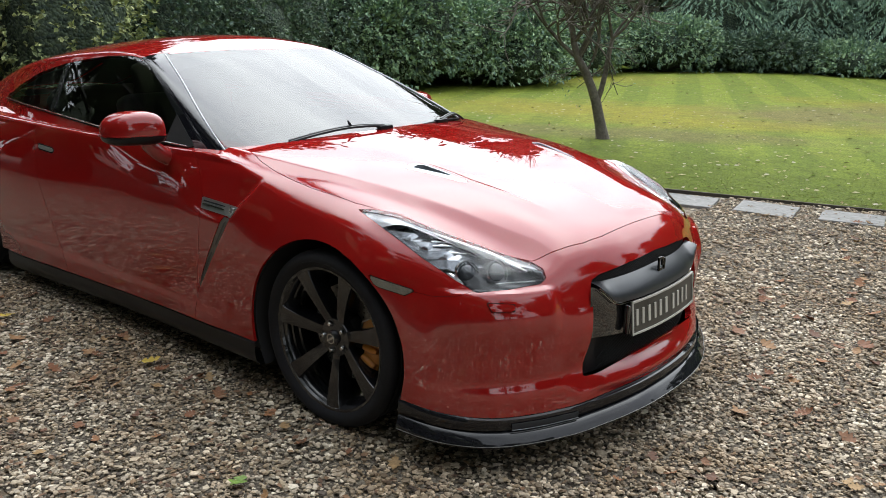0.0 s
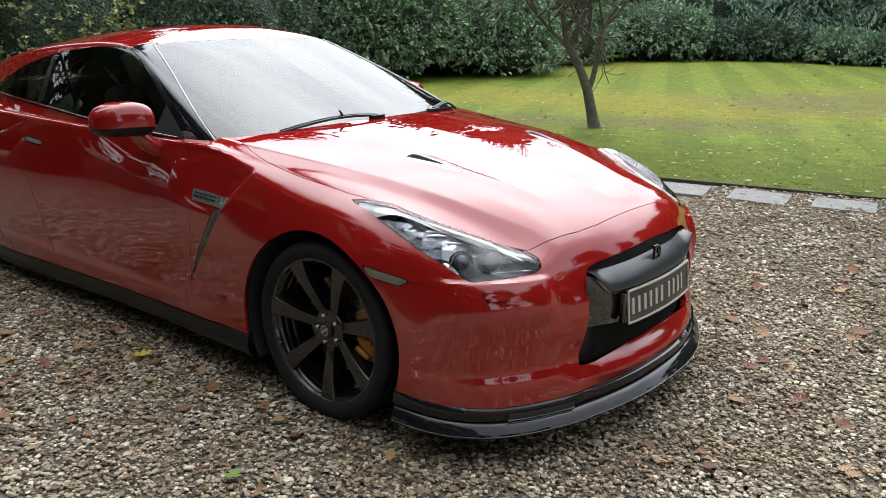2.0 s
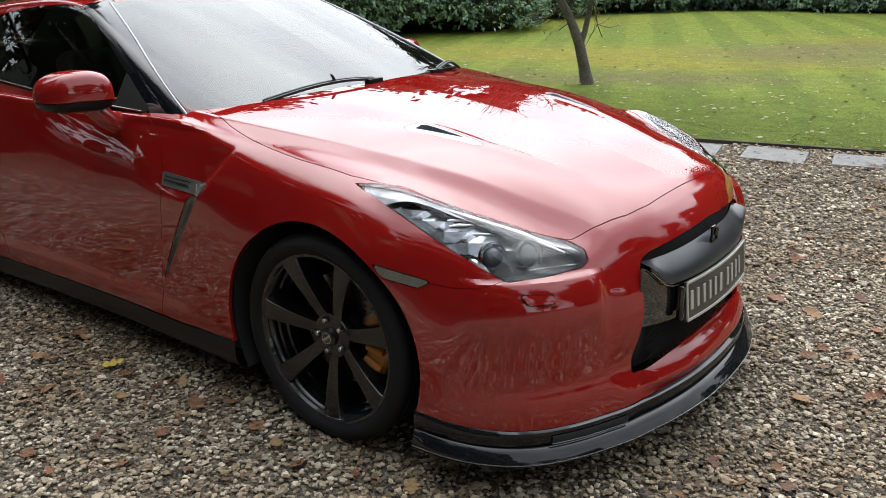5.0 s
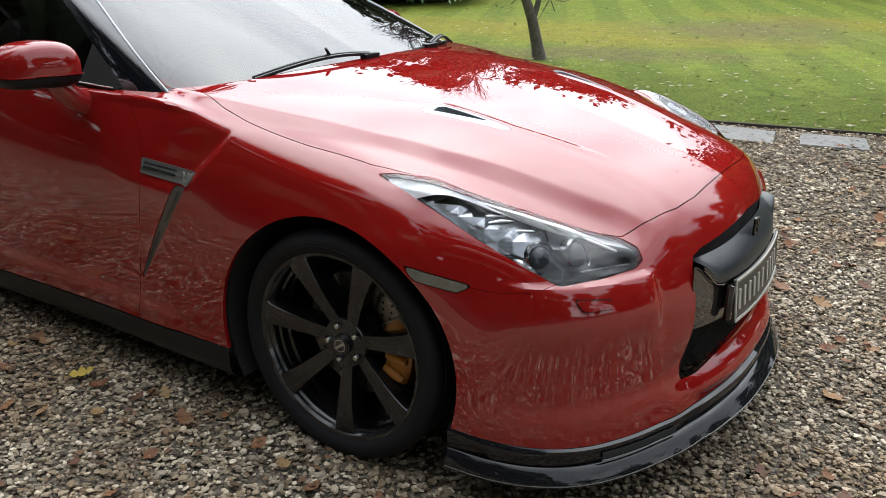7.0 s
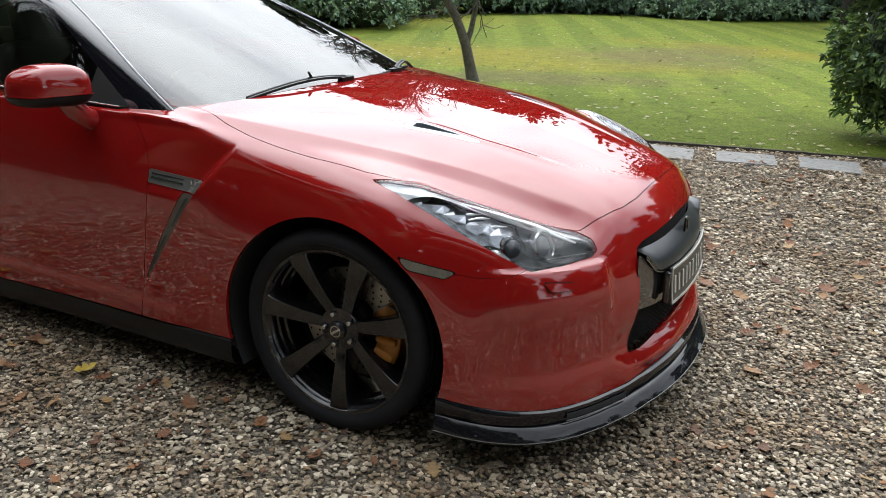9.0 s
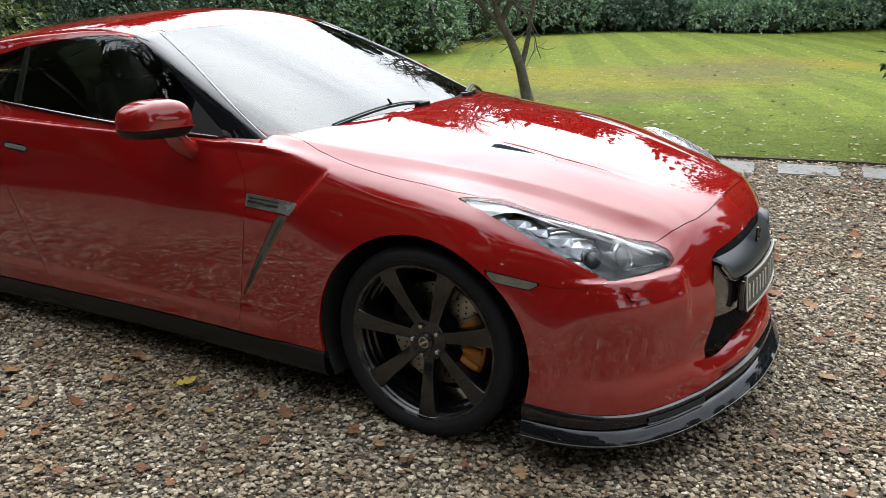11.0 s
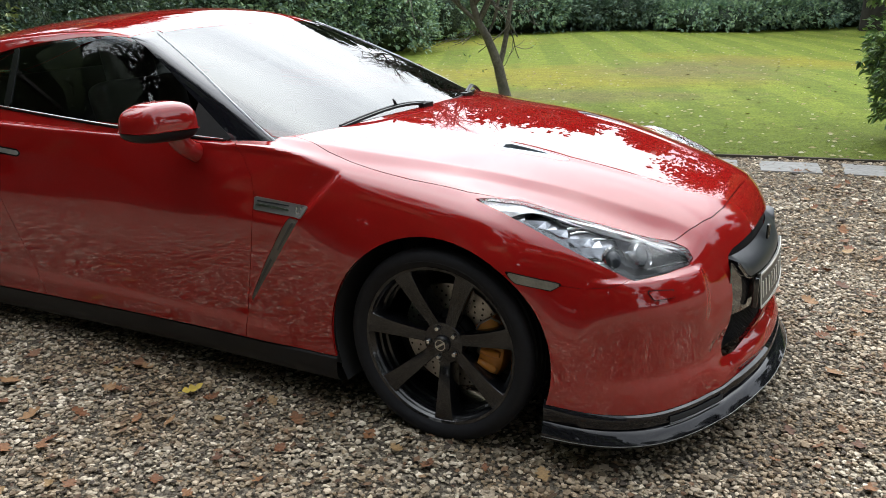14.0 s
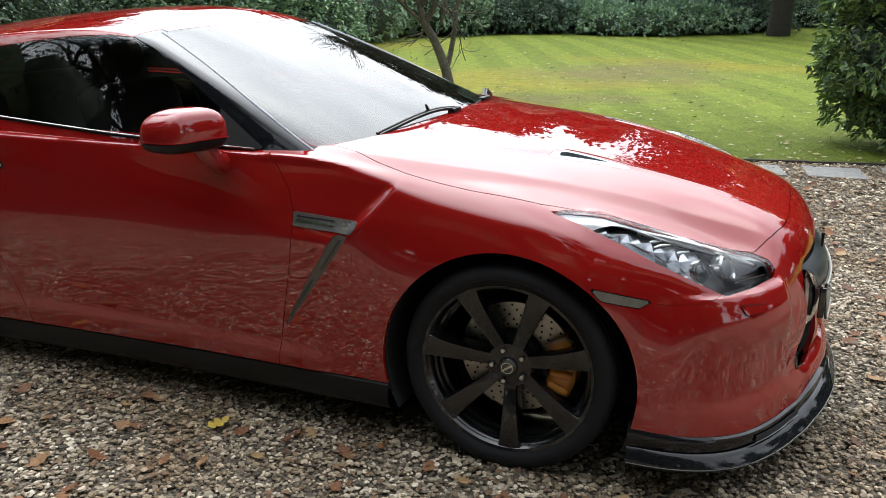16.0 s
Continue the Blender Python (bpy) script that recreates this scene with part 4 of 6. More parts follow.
w = spline_weights(np.arange(5.0), np.linspace(0, 4, 30)) @ (np.array(SCREEN_SIDE) * (1, -1, 1))
w = cast(cabin_form, np.tile((CAB_X, 0.0, CAB_Z), (30, 1)), (w - (CAB_X, 0, CAB_Z)) / np.linalg.norm(w - (CAB_X, 0, CAB_Z), axis=1)[:, None])
w[:, 1] *= -1
mirrored(put("screen_trim", mesh_from("screen_trim", *tube(w, 0.0045, 6), GREY_TRIM), car, "grey windscreen trim"))
put_bar = keep(CABIN, within(outline(side_line(((-2.205, 1.036), (-2.255, 1.036), (-2.318, 1.271), (-2.282, 1.277))), SIDEWARD)))
mirrored(panel("window_divider", tuple_shift(put_bar, 0.002), BLACK_GLOSS, car, rim=0.01))
sail = keep(CABIN, within(glass_cut, -0.002), lambda p: p[:, 0] + 1.115)
mirrored(panel("mirror_sail", tuple_shift(sail, 0.003), BLACK_MATT, car, "black mirror triangle", rim=0.01))

# cowl and wipers
y = np.linspace(-0.76, 0.76, 41)
x = CABIN_X(np.abs(y))
cowl = np.concatenate([np.stack([x + dx, y, z + 0 * y], 1) for dx, z in ((-0.10, 0.992), (0.02, 0.984), (0.08, 0.965))])
put("cowl_panel", mesh_from("cowl_panel", cowl, grid_faces(3, 41), BLACK_MATT), car, "black plastic cowl under the wipers")
for side, blade_pts, arm_pts in ((-1, ((-0.615, -0.555, 1.004), (-0.575, -0.40, 1.014), (-0.545, -0.20, 1.020), (-0.515, 0.08, 1.024), (-0.520, 0.20, 1.026)), ((-0.615, -0.550, 1.014), (-0.585, -0.46, 1.034), (-0.560, -0.33, 1.052), (-0.540, -0.18, 1.058), (-0.515, -0.05, 1.050))),
                                 (1, ((-0.520, 0.22, 1.024), (-0.545, 0.36, 1.026), (-0.61, 0.60, 1.017), (-0.64, 0.68, 1.014)), ((-0.545, 0.40, 1.040), (-0.58, 0.50, 1.052), (-0.60, 0.58, 1.050), (-0.60, 0.64, 1.020)))):
    wiper = tagged(new("wiper"), "", "")
    wiper.parent = car
    t = np.linspace(0, len(blade_pts) - 1, 24)
    pts = spline_weights(np.arange(float(len(blade_pts))), t) @ np.array(blade_pts)
    put("wiper_blade", mesh_from("wiper_blade", *tube(pts, 0.007, 8), BLACK_MATT), wiper)
    t = np.linspace(0, len(arm_pts) - 1, 24)
    pts = spline_weights(np.arange(float(len(arm_pts))), t) @ np.array(arm_pts)
    arm = np.concatenate([tube(pts, 0.006, 6)[0], tube(pts + (0.012, 0, -0.004), 0.006, 6)[0]])
    ring = tube(pts, 0.006, 6)[1]
    put("wiper_arm", mesh_from("wiper_arm", arm, [tuple(f) for f in ring] + [tuple(i + len(arm) // 2 for i in f) for f in ring], BLACK_SATIN), wiper, "satin black ribbed wiper arm")
    hub = np.array(arm_pts[-1 if side < 0 else 0])
    bm_part("wiper_hub", block((0.030, 0.085, 0.024), tuple(hub + (0.004, 0.0, -0.012)), 0.006), BLACK_SATIN, wiper)
    if side < 0:
        put("wiper_jet", mesh_from("wiper_jet", *tube([(-0.548, -0.235, 1.056), (-0.550, -0.243, 1.070), (-0.553, -0.252, 1.084)], (0.007, 0.006, 0.004), 6), BLACK_SATIN), wiper)

# door mirrors
def mirror_form(p):
    x, y, z = (p - (-1.095, -1.012, 1.060)).T
    x = x - 0.42 * y
    top = z - 0.092 + 0.9 * np.clip(np.abs(y - 0.02) - 0.01, 0, 1) ** 2 * 3.0 * np.where(y < 0, 1.35, 0.9)
    body = (np.abs(x / 0.085) ** 2.6 + np.abs(y / 0.113) ** 3.8 + np.abs(z / np.where(z > 0, 0.092, 0.066)) ** np.where(z > 0, 2.3, 4.0)) ** 0.36 - 1
    return smax(body * 0.08, top, 0.02)


th, ph = np.meshgrid(np.linspace(0.01, math.pi - 0.01, 60), np.linspace(0, 2 * math.pi, 97), indexing="ij")
d = np.stack([np.sin(th) * np.cos(ph), np.sin(th) * np.sin(ph), np.cos(th)], -1).reshape(-1, 3)
m = cast(mirror_form, np.tile((-1.095, -1.012, 1.05), (len(d), 1)), d, near=0.01, far=0.4)
MIRROR = (m, grid_faces(60, 97))
door_mirror = tagged(new("door_mirror"), "", "")
door_mirror.parent = car
low_line = lambda p: p[:, 2] - 1.036 - 0.06 * np.clip(p[:, 1] + 1.09, 0, 0.05) + 0.03 * np.clip(p[:, 1] + 0.95, 0, 1)
panel("mirror_cap", keep(MIRROR, lambda p: low_line(p) - 0.001), RED, door_mirror, "red mirror cap", rim=0.006)
panel("mirror_base", keep(MIRROR, lambda p: -low_line(p) - 0.001), BLACK_SATIN, door_mirror, "black lower mirror shell", rim=0.006)
arm = tube([(-1.075, -0.965, 1.015), (-1.068, -0.945, 0.985), (-1.060, -0.915, 0.955), (-1.058, -0.868, 0.930)], (0.034, 0.036, 0.037, 0.040), 16)
put("mirror_arm", mesh_from("mirror_arm", *arm, RED), door_mirror)
twin = tagged(new("door_mirror"), "", "")
twin.parent = car
twin.location = (-0.02, -0.14, -0.025)
for ob in list(door_mirror.children):
    mirrored(ob).parent = twin


# wheels
def wheel():
    """A wheel about the y axis, its face towards -y: tyre, seven-spoke rim, nuts, brake disc and caliper."""
    w = tagged(new("wheel"), "", "")
    w.parent = car
    tyre = [(0.276, -0.098), (0.288, -0.108), (0.298, -0.119), (0.318, -0.126), (0.337, -0.121), (0.348, -0.107), (0.353, -0.090)]
    for y0 in (-0.070, -0.030, 0.010, 0.050):
        tyre += [(0.351, y0 - 0.008), (0.344, y0 - 0.006), (0.344, y0 + 0.004), (0.351, y0 + 0.006)]
    tyre += [(0.350, 0.080), (0.345, 0.100), (0.33, 0.118), (0.30, 0.12), (0.268, 0.10)]
    put("tyre", mesh_from("tyre", *lathe(tyre, 96), RUBBER), w, "black low-profile tyre")
    text_ring = join(*(tube([(r * math.cos(a), -0.1262, r * math.sin(a)) for a in np.linspace(a0, a0 + 0.10, 5)], 0.0012, 4) for a0 in np.arange(0.4, 1.9, 0.13) for r in (0.312,)))
    put("tyre_mark", mesh_from("tyre_mark", *text_ring, RUBBER), w)
    barrel = [(0.262, 0.11), (0.250, 0.06), (0.246, 0.0), (0.250, -0.030), (0.258, -0.034), (0.259, -0.058), (0.266, -0.062), (0.267, -0.080), (0.276, -0.092), (0.2885, -0.099), (0.2905, -0.106), (0.288, -0.110), (0.278, -0.107), (0.272, -0.098)]
    put("rim_barrel", mesh_from("rim_barrel", *lathe(barrel, 96), RIM_GREY), w, "dark grey rim")
    r = np.linspace(0.040, 0.280, 15)
    half = np.interp(r, (0.04, 0.07, 0.12, 0.20, 0.26, 0.280), (0.021, 0.0215, 0.0235, 0.0295, 0.0365, 0.042))
    face = -np.interp(r, (0.04, 0.075, 0.12, 0.18, 0.25, 0.280), (0.062, 0.065, 0.077, 0.091, 0.103, 0.105))
    rows = []
    for k, (wd, dy) in enumerate(((-1.0, 0.075), (-1.0, 0.005), (-0.90, 0.0), (0, -0.0015), (0.90, 0.0), (1.0, 0.005), (1.0, 0.075))):
        rows.append(np.stack([wd * half * (0.86 if dy > 0.05 else 1), face + dy, r], 1))
    v = np.stack(rows, 1).reshape(-1, 3)
    f = grid_faces(15, 7)
    spoke = mesh_from("spoke", v, f, RIM_GREY, angle=40)
    for i in range(7):
        ob = put("spoke", spoke, w)
        ob.matrix_basis = pose(0, 0, 0, 0, 180 + i * 360 / 7 - 4, 0)
    hub = [(0.0, -0.086), (0.028, -0.086), (0.031, -0.083), (0.032, -0.072), (0.074, -0.066), (0.080, -0.058), (0.080, -0.02)]
    put("hub", mesh_from("hub", *lathe(hub, 40), RIM_GREY), w)
    put("centre_cap", mesh_from("centre_cap", *lathe([(0.0, -0.0885), (0.024, -0.0885), (0.0255, -0.087), (0.0255, -0.084)], 32), BLACK_GLOSS), w)
    ring = lathe([(0.020, -0.089), (0.0200, -0.0905), (0.0168, -0.0905), (0.0168, -0.089)], 32)
    put("cap_ring", mesh_from("cap_ring", *ring, CHROME), w)
    bm_part("cap_bar", block((0.044, 0.003, 0.008), (0, -0.0900, 0), 0.001, turn=(0, -35, 0)), CHROME, w)
    nut = mesh_from("wheel_nut", *lathe([(0.0, -0.079), (0.007, -0.079), (0.0095, -0.075), (0.0095, -0.052)], 12), CHROME)
    cup = mesh_from("nut_hole", *lathe([(0.0155, -0.0685), (0.015, -0.066), (0.0145, -0.040), (0.0, -0.040)], 16), SHADOW)
    for i in range(5):
        a = math.radians(90 + 20 + 72 * i)
        for n, me in (("wheel_nut", nut), ("nut_hole", cup)):
            ob = put(n, me, w)
            ob.matrix_basis = pose(0.056 * math.cos(a), -0.0015, 0.056 * math.sin(a))
    put("brake_disc", mesh_from("brake_disc", *lathe([(0.10, 0.015), (0.100, 0.010), (0.192, 0.010), (0.194, 0.013), (0.194, 0.042)], 72), STEEL), w, "drilled steel brake disc")
    holes = join(*(lathe_at(0.0045, 0.0088, rr * math.cos(a), rr * math.sin(a)) for j, rr in enumerate((0.115, 0.132, 0.149, 0.166, 0.182)) for a in np.arange(0, 2 * math.pi, math.pi / 12) + j * 0.09))
    put("disc_holes", mesh_from("disc_holes", *holes, SHADOW, smooth=False), w)
    put("disc_hat", mesh_from("disc_hat", *lathe([(0.02, -0.03), (0.085, -0.03), (0.098, -0.015), (0.10, 0.02)], 40), BLACK_MATT), w)
    # caliper: a curved block over the disc's forward edge, with ribs
    a = np.radians(np.linspace(-34, 34, 24))
    sec = ((0.122, -0.012), (0.128, -0.030), (0.160, -0.040), (0.196, -0.040), (0.212, -0.028), (0.214, 0.05), (0.205, 0.06))
    v = np.array([(rr * math.cos(t), yy, rr * math.sin(t)) for t in a for rr, yy in sec])
    f = list(map(tuple, grid_faces(24, len(sec)))) + [tuple(range(len(sec)))[::-1], tuple(23 * len(sec) + j for j in range(len(sec)))]
    put("caliper", mesh_from("caliper", v, f, GOLD), w, "gold brake caliper")
    for t in (-22, -4, 14):
        rib = tube([(rr * math.cos(math.radians(t)), -0.041, rr * math.sin(math.radians(t))) for rr in (0.135, 0.16, 0.19, 0.205)], (0.011, 0.015, 0.015, 0.010), 10)
        put("caliper_rib", mesh_from("caliper_rib", *rib, GOLD), w)
    put("brake_pipe", mesh_from("brake_pipe", *tube([(0.11, -0.03, 0.06), (0.13, -0.045, 0.09), (0.17, -0.04, 0.115), (0.20, -0.03, 0.10)], 0.004, 6), STEEL), w)
    return w


def lathe_at(r, y, x, z):
    a = np.linspace(0, 2 * math.pi, 7, endpoint=False)
    v = np.stack([x + r * np.cos(a), np.full(7, y), z + r * np.sin(a)], 1)
    return v, [tuple(range(7))]


front_wheel = wheel()
front_wheel.matrix_basis = pose(0, -0.797, 0.348)
for x, y, turn in ((-3.2, -0.800, 0), (0, 0.797, 180), (-3.2, 0.800, 180)):
    copy_thing(front_wheel, pose(x, y, 0.348, 0, 0, turn))

# cabin
bm_part("cabin_floor", block((2.3, 1.36, 0.06), (-1.75, 0, 0.34), 0.02), INTERIOR, car)
dash = tube([(-0.86, -0.68, 0.90), (-0.84, -0.40, 0.925), (-0.82, 0, 0.93), (-0.84, 0.40, 0.925), (-0.86, 0.68, 0.90)], (0.10, 0.13, 0.14, 0.13, 0.10), 16)
put("dashboard", mesh_from("dashboard", *dash, INTERIOR), car)
bm_part("dash_top", block((0.42, 1.36, 0.05), (-0.76, 0, 0.945), 0.02, turn=(0, 4, 0)), INTERIOR, car)
a = np.linspace(0, 2 * math.pi, 40, endpoint=False)
wheel_rim = np.stack([-1.10 + 0.06 * np.sin(a), -0.37 + 0.18 * np.cos(a), 0.90 + 0.17 * np.sin(a)], 1)
put("steering_wheel", mesh_from("steering_wheel", *tube(wheel_rim, 0.016, 8, closed=True), LEATHER), car)
bm_part("steering_hub", block((0.05, 0.34, 0.05), (-1.09, -0.37, 0.90), 0.02), INTERIOR, car)
for y in (-0.37, 0.37):
    seat = tagged(new("seat"), "", "")
    seat.parent = car
    bm_part("seat_cushion", block((0.52, 0.50, 0.16), (-1.50, y, 0.50), 0.06, 4), LEATHER, seat)
    bm_part("seat_back", block((0.16, 0.50, 0.62), (-1.82, y, 0.83), 0.07, 4, turn=(0, -17, 0)), LEATHER, seat)
    bm_part("headrest", block((0.10, 0.26, 0.20), (-1.93, y, 1.19), 0.045, 4, turn=(0, -12, 0)), LEATHER, seat)
bm_part("rear_seat", block((0.20, 1.20, 0.55), (-2.62, 0, 0.85), 0.08, 4, turn=(0, -25, 0)), LEATHER, car)
for side in (-1, 1):
    bm_part("door_trim", block((1.35, 0.05, 0.55), (-1.55, side * 0.76, 0.70), 0.02), INTERIOR, car)
coarse = CABIN[0].reshape(CAB_SHAPE)[::5, ::5]
roof_liner = keep((coarse.reshape(-1, 3) * (1, 0.96, 1) - (0, 0, 0.025), grid_faces(*coarse.shape[:2])), lambda p: -1.42 - p[:, 0], lambda p: p[:, 2] - 1.22, lambda p: 0.575 - np.abs(p[:, 1]))
panel("roof_lining", both(roof_liner), INTERIOR, car, rim=0.0)

# ---------------------------------------------------------------- surroundings: materials
def ramp_material(name, colors, rough, texture="island", scale=40.0, bump=0.0, spec=0.4, patches=None, through=0.0):
    """Colours picked at random piece by piece, or cell by cell, with finer grain over them."""
    m, nodes, links, b = material(name)
    tc = nodes.new("ShaderNodeTexCoord")
    ramp = nodes.new("ShaderNodeValToRGB")
    ramp.color_ramp.interpolation = "LINEAR" if texture == "noise" else "CONSTANT"
    while len(ramp.color_ramp.elements) < len(colors):
        ramp.color_ramp.elements.new(0.5)
    for i, (e, c) in enumerate(zip(ramp.color_ramp.elements, colors)):
        e.position, e.color = i / len(colors), (*c, 1)
    cell = None
    if texture == "island":
        pick = nodes.new("ShaderNodeNewGeometry").outputs["Random Per Island"]
    elif texture == "object":
        pick = nodes.new("ShaderNodeObjectInfo").outputs["Random"]
    elif texture == "cells":
        cell = nodes.new("ShaderNodeTexVoronoi")
        cell.inputs["Scale"].default_value = scale
        links.new(tc.outputs["Object"], cell.inputs["Vector"])
        sep = nodes.new("ShaderNodeSeparateColor")
        links.new(cell.outputs["Color"], sep.inputs["Color"])
        pick = sep.outputs["Red"]
    else:
        n = nodes.new("ShaderNodeTexNoise")
        n.inputs["Scale"].default_value, n.inputs["Detail"].default_value = scale, 4
        links.new(tc.outputs["Object"], n.inputs["Vector"])
        pick = n.outputs["Fac"]
    links.new(pick, ramp.inputs["Fac"])
    grain = nodes.new("ShaderNodeTexNoise")
    grain.inputs["Scale"].default_value, grain.inputs["Detail"].default_value = scale * 3 if texture != "island" else 90, 4
    links.new(tc.outputs["Object"], grain.inputs["Vector"])
    span = nodes.new("ShaderNodeMapRange")
    span.inputs["From Min"].default_value, span.inputs["From Max"].default_value = 0.3, 0.7
    span.inputs["To Min"].default_value, span.inputs["To Max"].default_value = 0.78, 1.22
    links.new(grain.outputs["Fac"], span.inputs["Value"])
    mul = nodes.new("ShaderNodeVectorMath")
    mul.operation = "SCALE"
    links.new(ramp.outputs["Color"], mul.inputs[0])
    links.new(span.outputs["Result"], mul.inputs["Scale"])
    color = mul.outputs["Vector"]
    if patches:
        big = nodes.new("ShaderNodeTexNoise")
        big.inputs["Scale"].default_value, big.inputs["Detail"].default_value = patches[0], 3
        links.new(tc.outputs["Object"], big.inputs["Vector"])
        fac = nodes.new("ShaderNodeMapRange")
        fac.inputs["From Min"].default_value, fac.inputs["From Max"].default_value = 0.42, 0.62
        links.new(big.outputs["Fac"], fac.inputs["Value"])
        mix = nodes.new("ShaderNodeMix")
        mix.data_type, mix.blend_type = "RGBA", "MULTIPLY"
        links.new(fac.outputs["Result"], mix.inputs["Factor"])
        links.new(color, mix.inputs["A"])
        mix.inputs["B"].default_value = (*patches[1], 1)
        color = mix.outputs["Result"]
    links.new(color, b.inputs["Base Color"])
    b.inputs["Roughness"].default_value, b.inputs["Specular IOR Level"].default_value = rough, spec
    if bump:
        bn = nodes.new("ShaderNodeBump")
        bn.inputs["Strength"].default_value, bn.inputs["Distance"].default_value = 0.9, bump
        if cell:
            inv = nodes.new("ShaderNodeMath")
            inv.operation = "SUBTRACT"
            inv.inputs[0].default_value = 1
            links.new(cell.outputs["Distance"], inv.inputs[1])
            links.new(inv.outputs[0], bn.inputs["Height"])
        else:
            links.new(grain.outputs["Fac"], bn.inputs["Height"])
        links.new(bn.outputs["Normal"], b.inputs["Normal"])
    if through:
        b.inputs["Transmission Weight"].default_value = 0.0
        b.inputs["Subsurface Weight"].default_value = 0.0
    return m


PEBBLES = ((0.367, 0.307, 0.228), (0.274, 0.221, 0.154), (0.171, 0.134, 0.092), (0.504, 0.431, 0.328), (0.284, 0.221, 0.142), (0.076, 0.059, 0.045), (0.381, 0.316, 0.229), (0.183, 0.13, 0.083), (0.655, 0.572, 0.449), (0.319, 0.271, 0.207), (0.434, 0.362, 0.264), (0.25, 0.209, 0.152))
# random darker patches, their tint deepened to stand for shade beside the car
STONE = ramp_material("pebbles", PEBBLES, 0.75, "island", patches=(2.4, (0.70, 0.62, 0.54)))
# pebble colours at 0.55: shade among the stones put into the flat bed
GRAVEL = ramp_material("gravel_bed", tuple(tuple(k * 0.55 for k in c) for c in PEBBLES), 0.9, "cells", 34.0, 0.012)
# grit coloured dark to give the shaded gaps between loose stones
GRIT_SHADE = ramp_material("gravel_grit", ((0.100, 0.083, 0.061), (0.074, 0.060, 0.044), (0.140, 0.117, 0.087), (0.055, 0.044, 0.032), (0.180, 0.153, 0.115)), 0.95, "cells", 90.0, 0.008)
SLAB = ramp_material("pale_paving", ((0.182, 0.177, 0.172), (0.232, 0.228, 0.218), (0.207, 0.203, 0.193), (0.253, 0.248, 0.238)), 0.85, "noise", 9.0, 0.002)
EDGE = plain("edging_board", (0.05, 0.042, 0.032), rough=0.9, grain=0.3, scale=25, bump=0.002)
BARK = plain("bark", (0.115, 0.102, 0.086), rough=0.9, grain=0.6, scale=28, bump=0.014)
DARK_BARK = plain("dark_bark", (0.03, 0.026, 0.022), rough=0.9, grain=0.4, scale=8, bump=0.03)
SOIL = plain("woodland_floor", (0.035, 0.030, 0.02), rough=1.0, grain=0.4, scale=3)
LAUREL = ramp_material("laurel_leaf", ((0.083, 0.147, 0.057), (0.122, 0.216, 0.075), (0.057, 0.112, 0.051), (0.165, 0.255, 0.083), (0.229, 0.349, 0.095)), 0.38, "island", spec=0.5)
SHRUB = ramp_material("shrub_leaf", ((0.150, 0.245, 0.165), (0.200, 0.310, 0.185), (0.125, 0.205, 0.160), (0.250, 0.365, 0.205), (0.310, 0.425, 0.240)), 0.5, "island")
OLIVE = ramp_material("olive_leaf", ((0.150, 0.190, 0.080), (0.210, 0.255, 0.095), (0.110, 0.150, 0.075), (0.270, 0.310, 0.120), (0.330, 0.370, 0.150)), 0.5, "island")
DEEP = ramp_material("deep_green_leaf", ((0.085, 0.140, 0.100), (0.115, 0.180, 0.115), (0.065, 0.115, 0.090), (0.150, 0.215, 0.130)), 0.5, "island")
FEATHER = ramp_material("feathery_spray", ((0.240, 0.330, 0.110), (0.330, 0.430, 0.140), (0.170, 0.250, 0.100), (0.420, 0.520, 0.180)), 0.6, "island")
CONIFER = ramp_material("conifer_spray", ((0.165, 0.270, 0.195), (0.220, 0.345, 0.240), (0.125, 0.215, 0.165), (0.290, 0.430, 0.280)), 0.6, "island")
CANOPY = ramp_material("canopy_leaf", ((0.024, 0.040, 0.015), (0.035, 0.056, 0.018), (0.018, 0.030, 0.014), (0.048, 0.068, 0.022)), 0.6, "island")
# dark colour of the solid cores, painted as the shade inside bushes
LEAF_SHADE = ramp_material("leaf_depths", ((0.046, 0.068, 0.048), (0.066, 0.094, 0.062), (0.032, 0.050, 0.038), (0.082, 0.112, 0.070)), 0.9, "cells", 22.0, 0.05)
FALLEN = ramp_material("fallen_leaf", ((0.150, 0.058, 0.022), (0.200, 0.088, 0.034), (0.100, 0.042, 0.020), (0.240, 0.130, 0.056), (0.170, 0.078, 0.036), (0.270, 0.170, 0.075)), 0.65, "object")
CRUMB = ramp_material("leaf_crumb", ((0.130, 0.070, 0.036), (0.170, 0.095, 0.050), (0.085, 0.046, 0.026), (0.200, 0.125, 0.066)), 0.7, "island")
YELLOW = plain("yellow_leaf", (0.42, 0.30, 0.04), rough=0.6, grain=0.3, scale=60)
GREEN_LEAF = plain("green_leaf", (0.12, 0.20, 0.03), rough=0.5, grain=0.3, scale=60)
SPECK = ramp_material("lawn_litter", ((0.276, 0.252, 0.132), (0.252, 0.216, 0.096), (0.336, 0.312, 0.216), (0.300, 0.264, 0.120), (0.230, 0.170, 0.080)), 0.7, "island")
BLADE = ramp_material("grass_blade", ((0.097, 0.137, 0.013), (0.126, 0.164, 0.017), (0.155, 0.178, 0.023), (0.075, 0.112, 0.010)), 0.6, "island")


